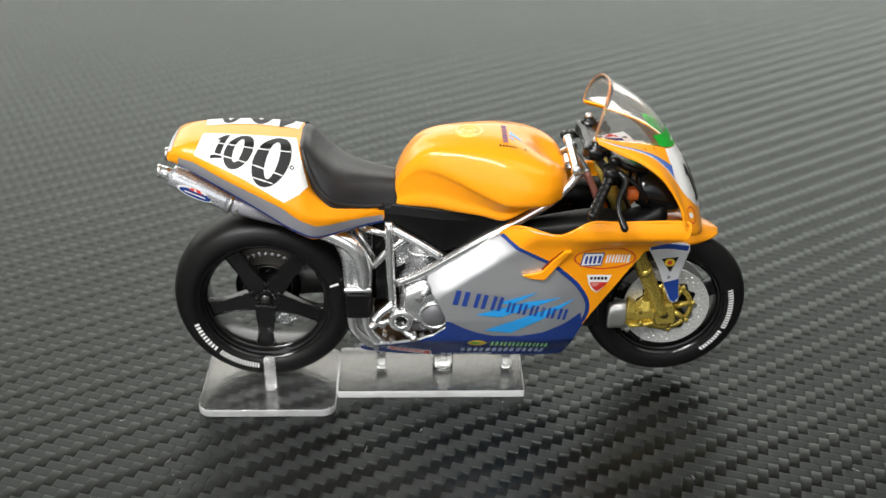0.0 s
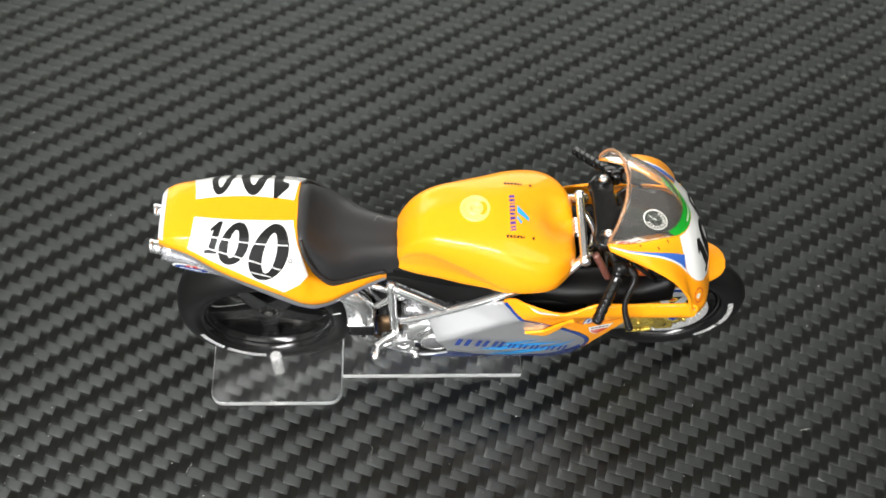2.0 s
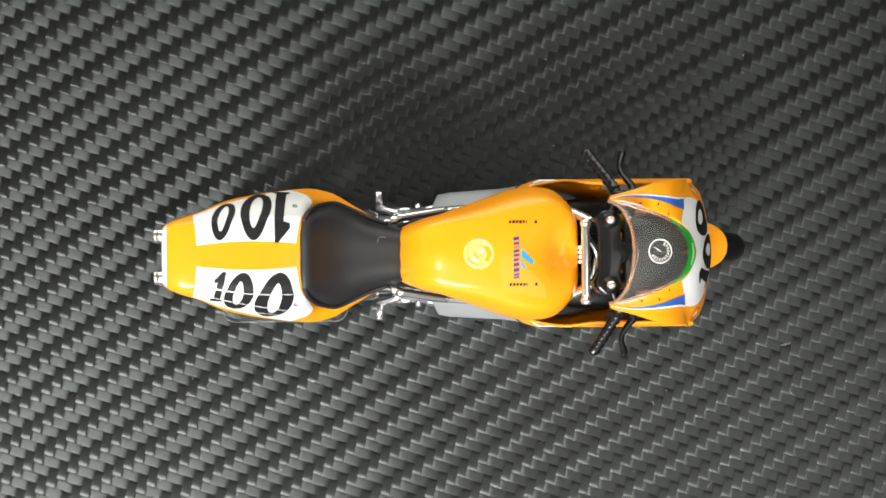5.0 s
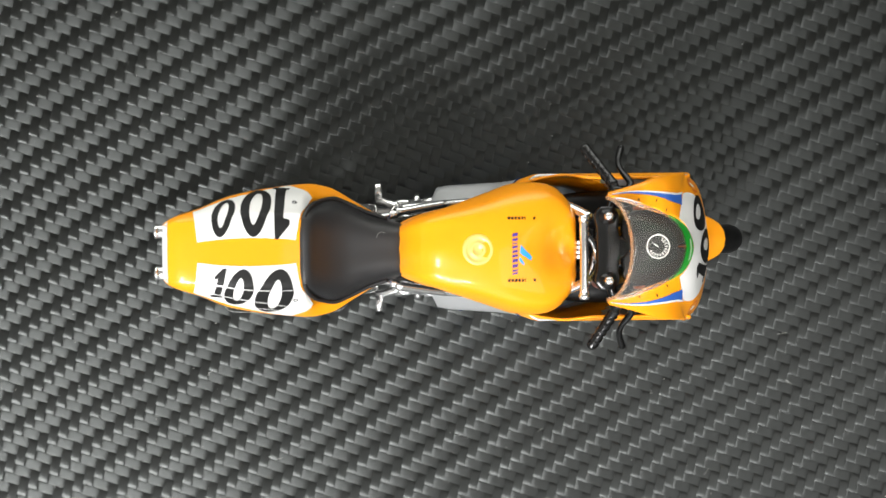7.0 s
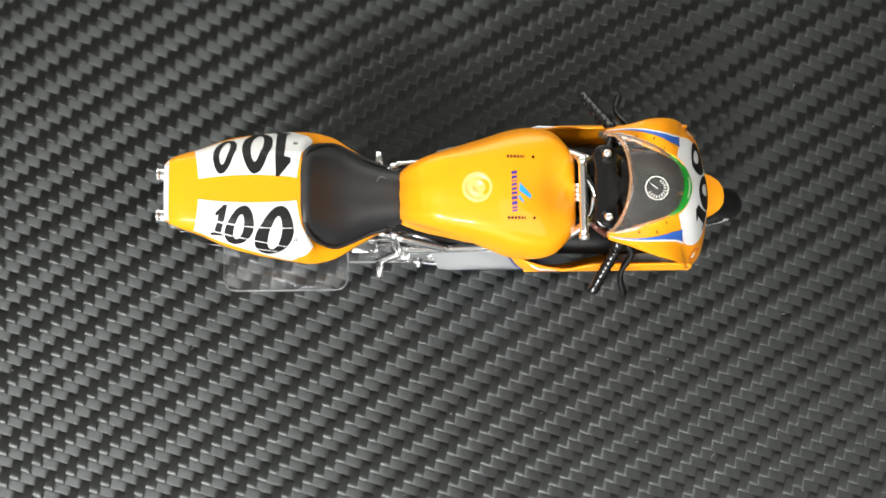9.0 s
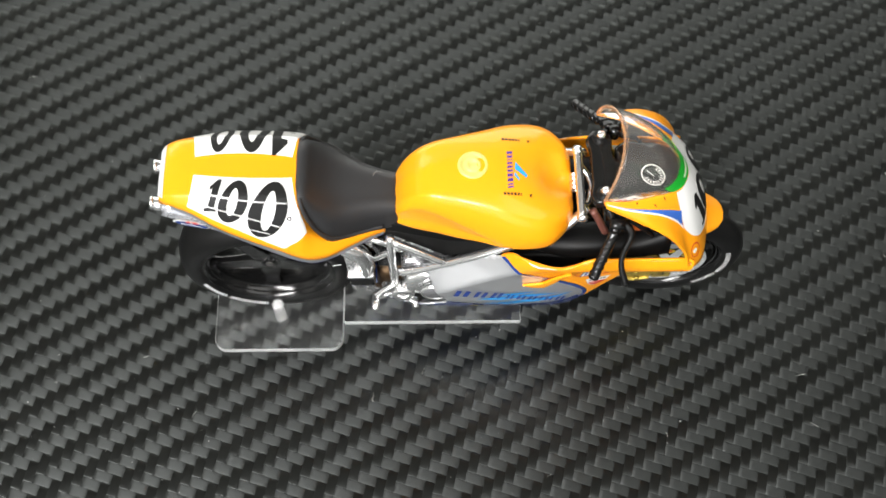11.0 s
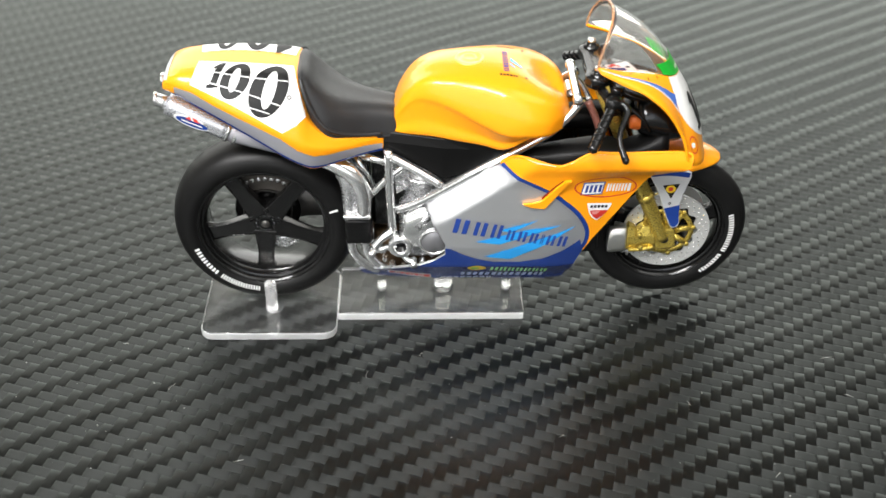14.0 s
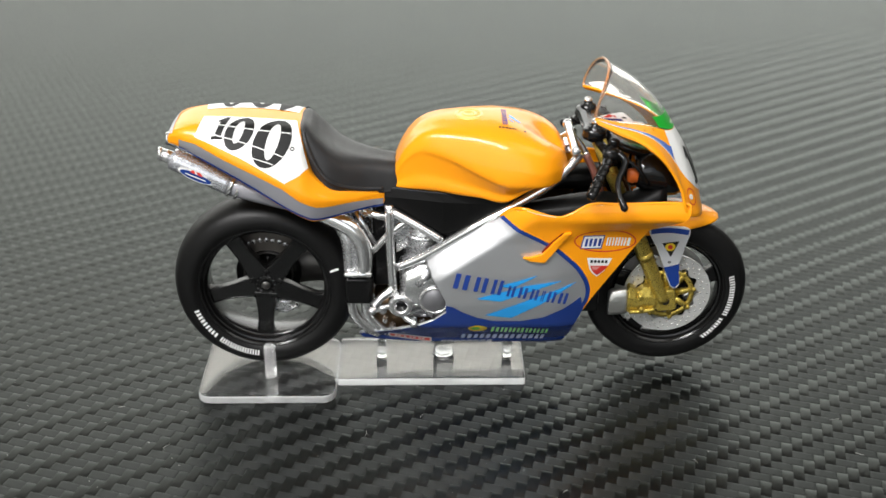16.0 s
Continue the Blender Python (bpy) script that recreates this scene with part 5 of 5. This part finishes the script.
for s in (-1, 1):
    header = part("exhaust_pipe", tube([(-20.8, s * 4.2, 27.4), (-17.8, s * 4.7, 26.3), (-15.4, s * 5.0, 24.7), (-14.4, s * 5.1, 22.0), (-14.4, s * 5.0, 18.6)], [1.1, 1.2, 1.3, 1.25, 1.15], 20), CHROME, bike, "bright silver exhaust pipe")
    part("inner_pipe", tube([(-17.6, s * 4.2, 25.2), (-16.5, s * 4.5, 22.8), (-16.3, s * 4.6, 18.4)], [0.8, 1.0, 0.9], 14), DULL, header)
    part("pipe_clamp", block(-17.2, -13.3, min(s * 3.4, s * 6.2), max(s * 3.4, s * 6.2), 18.2, 18.9), CHROME, header, bevel=0.25)
    for x0, x1 in ((-16.4, -14.2), (-14.4, -12.3)):
        part("down_pipe", tube([(x0, s * 4.0, 13.6), (x0 + 0.4, s * 4.0, 10.9), (x1, s * 3.6, 8.6), (x1 + 1.6, s * 3.0, 7.4)], 0.72, 14), CHROME, header)
    can = part("silencer", tube([(-39.9, s * 2.75, 34.8), (-36.0, s * 3.0, 33.0), (-32.2, s * 3.3, 31.2)], [1.45, 1.6, 1.6], 24), CAN, bike, "silver exhaust silencer with round badge")
    part("tail_pipe", tube([(-41.5, s * 2.7, 35.5), (-39.6, s * 2.75, 34.7)], [0.85, 0.7, 0.95], 18, caps=False), CHROME, can, solid=0.12)
    part("pipe_lip", turned([(0.6, -0.25), (0.95, -0.2), (0.95, 0.2), (0.6, 0.25)], (-41.35, s * 2.7, 35.42), 20, "x"), CHROME, can)
    for x, z in ((-32.1, 31.15), (-31.1, 30.7)):
        part("can_band", tube([(x - 0.2, s * 3.3, z + 0.1), (x + 0.2, s * 3.32, z - 0.1)], 1.74, 24), CHROME, can)
    part("can_cone", tube([(-32.0, s * 3.3, 31.1), (-28.5, s * 3.9, 30.3), (-24.5, s * 4.1, 29.0), (-20.4, s * 4.0, 28.0)], [1.55, 1.5, 1.2, 0.9], 20), GREY, can)
    def badge(name, outline, off, mat):
        """A flat print laid on the round can, drawn along its length and up it."""
        bm = flat(outline)
        for v in bm.verts:
            a, b = v.co.x, v.co.z
            v.co = Vector((-36.6 + a, s * (4.62 + off - 0.1 * (b + 0.1) ** 2), 33.0 + b - 0.47 * a))
        return part(name, bm, mat, can)

    badge("can_badge", oval2(0, 0, 2.25, 0.8), 0.06, WHITE)
    badge("badge_blue", oval2(0, -0.08, 2.0, 0.58), 0.1, BLUE)
    badge("badge_red", [(-0.7, 0.3), (1.0, 0.3), (0.7, 0.75), (-0.3, 0.75)], 0.14, RED)
    badge("badge_stripe", [(-1.3, -0.2), (1.3, -0.2), (1.3, -0.02), (-1.3, -0.02)], 0.14, WHITE)
    badge("badge_gap", [(0.05, 0.32), (0.3, 0.32), (0.15, 0.74), (-0.1, 0.74)], 0.17, WHITE)
part("shock_box", block(-17.2, -13.3, -5.2, 5.2, 13.3, 17.6), BLACK, bike, "black box behind the engine", bevel=0.5)
part("rear_hugger", loft([[(x, y, z) for y, z in ((-2.6, z0), (-2.2, z0 + 1.2), (2.2, z0 + 1.2), (2.6, z0))] for x, z0 in ((-17.4, 18.0), (-17.0, 14.0), (-16.8, 10.0))], 3, 3, False, False), BLACK, bike, solid=0.4)
arm = part("swing_arm", loft([[(x, y, z) for y, z in ((3.9, z0), (5.6, z0), (5.8, (z0 + z1) / 2), (5.6, z1), (3.9, z1))] for x, z0, z1 in ((-9.0, 12.0, 16.0), (-15.0, 11.6, 16.6), (-22.0, 12.2, 16.6), (-27.0, 11.4, 16.4), (-31.0, 11.6, 16.2), (-32.2, 12.6, 15.2))], 2, 4), DARKMETAL, bike, "dark metal single-sided swing arm")
part("rear_caliper", block(-28.2, -25.6, 0.2, 1.4, 9.2, 11.0), DULL, arm, "pale rear caliper", bevel=0.35)
part("caliper_arm", tube([(-28.0, 0.8, 9.4), (-26.4, 0.8, 9.0), (-24.6, 0.9, 9.8)], 0.35, 8), DULL, arm)


# ---- tyre lettering as bars along the sidewall ----
def arc_bars(c, y, radius, height, a0, a1, count, fill=0.5):
    bm = bmesh.new()
    step = (a1 - a0) / count
    for k in range(count):
        p = []
        for a, r in ((0, 0), (fill, 0), (fill, 1), (0, 1)):
            t = radians(a0 + step * (k + a + 0.15 * r))
            p.append(bm.verts.new((c[0] + (radius + height * r) * math.cos(t), y, c[2] + (radius + height * r) * math.sin(t))))
        bm.faces.new(p)
    return bm


PRINT = material("tyre_white_print", (0.78, 0.78, 0.77), 0.5)
part("tyre_lettering", arc_bars(RW, -3.97, 9.9, 0.85, 229, 263, 16, 0.5), PRINT, rear_wheel, "white sidewall lettering", smooth=False)
part("tyre_script", arc_bars(RW, -3.97, 9.95, 0.7, 197, 226, 9, 0.6), PRINT, rear_wheel, smooth=False)
part("tyre_mark", arc_bars(RW, -3.97, 9.9, 1.3, 17.6, 19.6, 1, 0.9), PRINT, rear_wheel, smooth=False)
part("tyre_lettering", arc_bars(FW, FW.y - 2.13, 9.1, 0.75, -23, 18, 16, 0.5), PRINT, front_wheel, "white sidewall lettering", smooth=False)
part("tyre_script", arc_bars(FW, FW.y - 2.13, 9.1, 0.6, -52, -26, 9, 0.6), PRINT, front_wheel, smooth=False)
part("tank_lip", tube([(-10.2, -3.2, 31.6), (-10.45, -2.3, 32.4), (-10.5, 0, 32.8), (-10.45, 2.3, 32.4), (-10.2, 3.2, 31.6)], 0.25, 10), material("deep_orange", (0.75, 0.16, 0.01), 0.3, coat=0.4), tank, "deep orange rear lip")
part("seat_roll", tube([(-22.0, -4.2, 39.3), (-21.6, -5.3, 38.2), (-20.9, -6.1, 36.4), (-19.8, -6.6, 34.4), (-18.4, -6.8, 33.0), (-16.6, -6.1, 32.0), (-14.0, -4.9, 31.2), (-11.6, -4.1, 30.9)], 0.3, 10), SEAT, bike, "raised seat seam")
part("seat_roll", tube([(-22.0, 4.2, 39.3), (-21.6, 5.3, 38.2), (-20.9, 6.1, 36.4), (-19.8, 6.6, 34.4), (-18.4, 6.8, 33.0), (-16.6, 6.1, 32.0), (-14.0, 4.9, 31.2), (-11.6, 4.1, 30.9)], 0.3, 10), SEAT, bike, "raised seat seam")


# ---- dust, lint and scratches ----
def dust():
    """Specks and short fibres lying on the film."""
    rng = random.Random(7)
    bm = bmesh.new()
    for k in range(420):
        x, y = rng.uniform(-75, 85), rng.uniform(-75, 60)
        r = rng.choice((0.035, 0.045, 0.06, 0.09)) * rng.uniform(0.7, 1.2)
        ring = [bm.verts.new((x + r * rng.uniform(0.6, 1.2) * math.cos(a), y + r * rng.uniform(0.6, 1.2) * math.sin(a), 0.004)) for a in np.linspace(0, math.tau, 6, endpoint=False)]
        top = bm.verts.new((x, y, 0.02 + r * 0.6))
        for n in range(6):
            bm.faces.new((ring[n], ring[(n + 1) % 6], top))
    for x, y, turn, far in ((-40.9, -20, 70, 1.4), (-14.1, -17.7, 95, 1.5), (-49, -10.9, 20, 0.9), (52.4, -22.7, 150, 1.2), (51.4, -14.8, 10, 1.6), (38.9, -37.2, 60, 1.1), (12, -30, 40, 0.9), (-6.5, -13.5, 80, 1.0), (30, -24, 120, 0.8), (-30, -34, 15, 1.2)):
        a = radians(turn)
        c = [Vector((x + far * (k / 6 - 0.5) * math.cos(a) - 0.12 * far * math.sin(k) * math.sin(a), y + far * (k / 6 - 0.5) * math.sin(a), 0.05)) for k in range(7)]
        f = tube(c, 0.024, 5, 1)
        for face in f.faces:
            bm.faces.new([bm.verts.new(v.co) for v in face.verts])
        f.free()
    return bm


tagged(part("dust", dust(), material("dust_white", (0.42, 0.42, 0.4), 0.7), None, smooth=False), "fine pale dust specks and lint on the black film", "dust", kind="stuff")
lint = thing("lint", "short pale curled fibre lying on the black seat", "lint", (-12.4, 2.0, 34.2))
part("fibre", tube([(-0.55, -0.5, 0.08), (-0.35, 0.1, 0.1), (0.1, 0.35, 0.12), (0.6, 0.2, 0.05)], 0.035, 6, 4), material("lint_grey", (0.2, 0.2, 0.19), 0.7), lint)
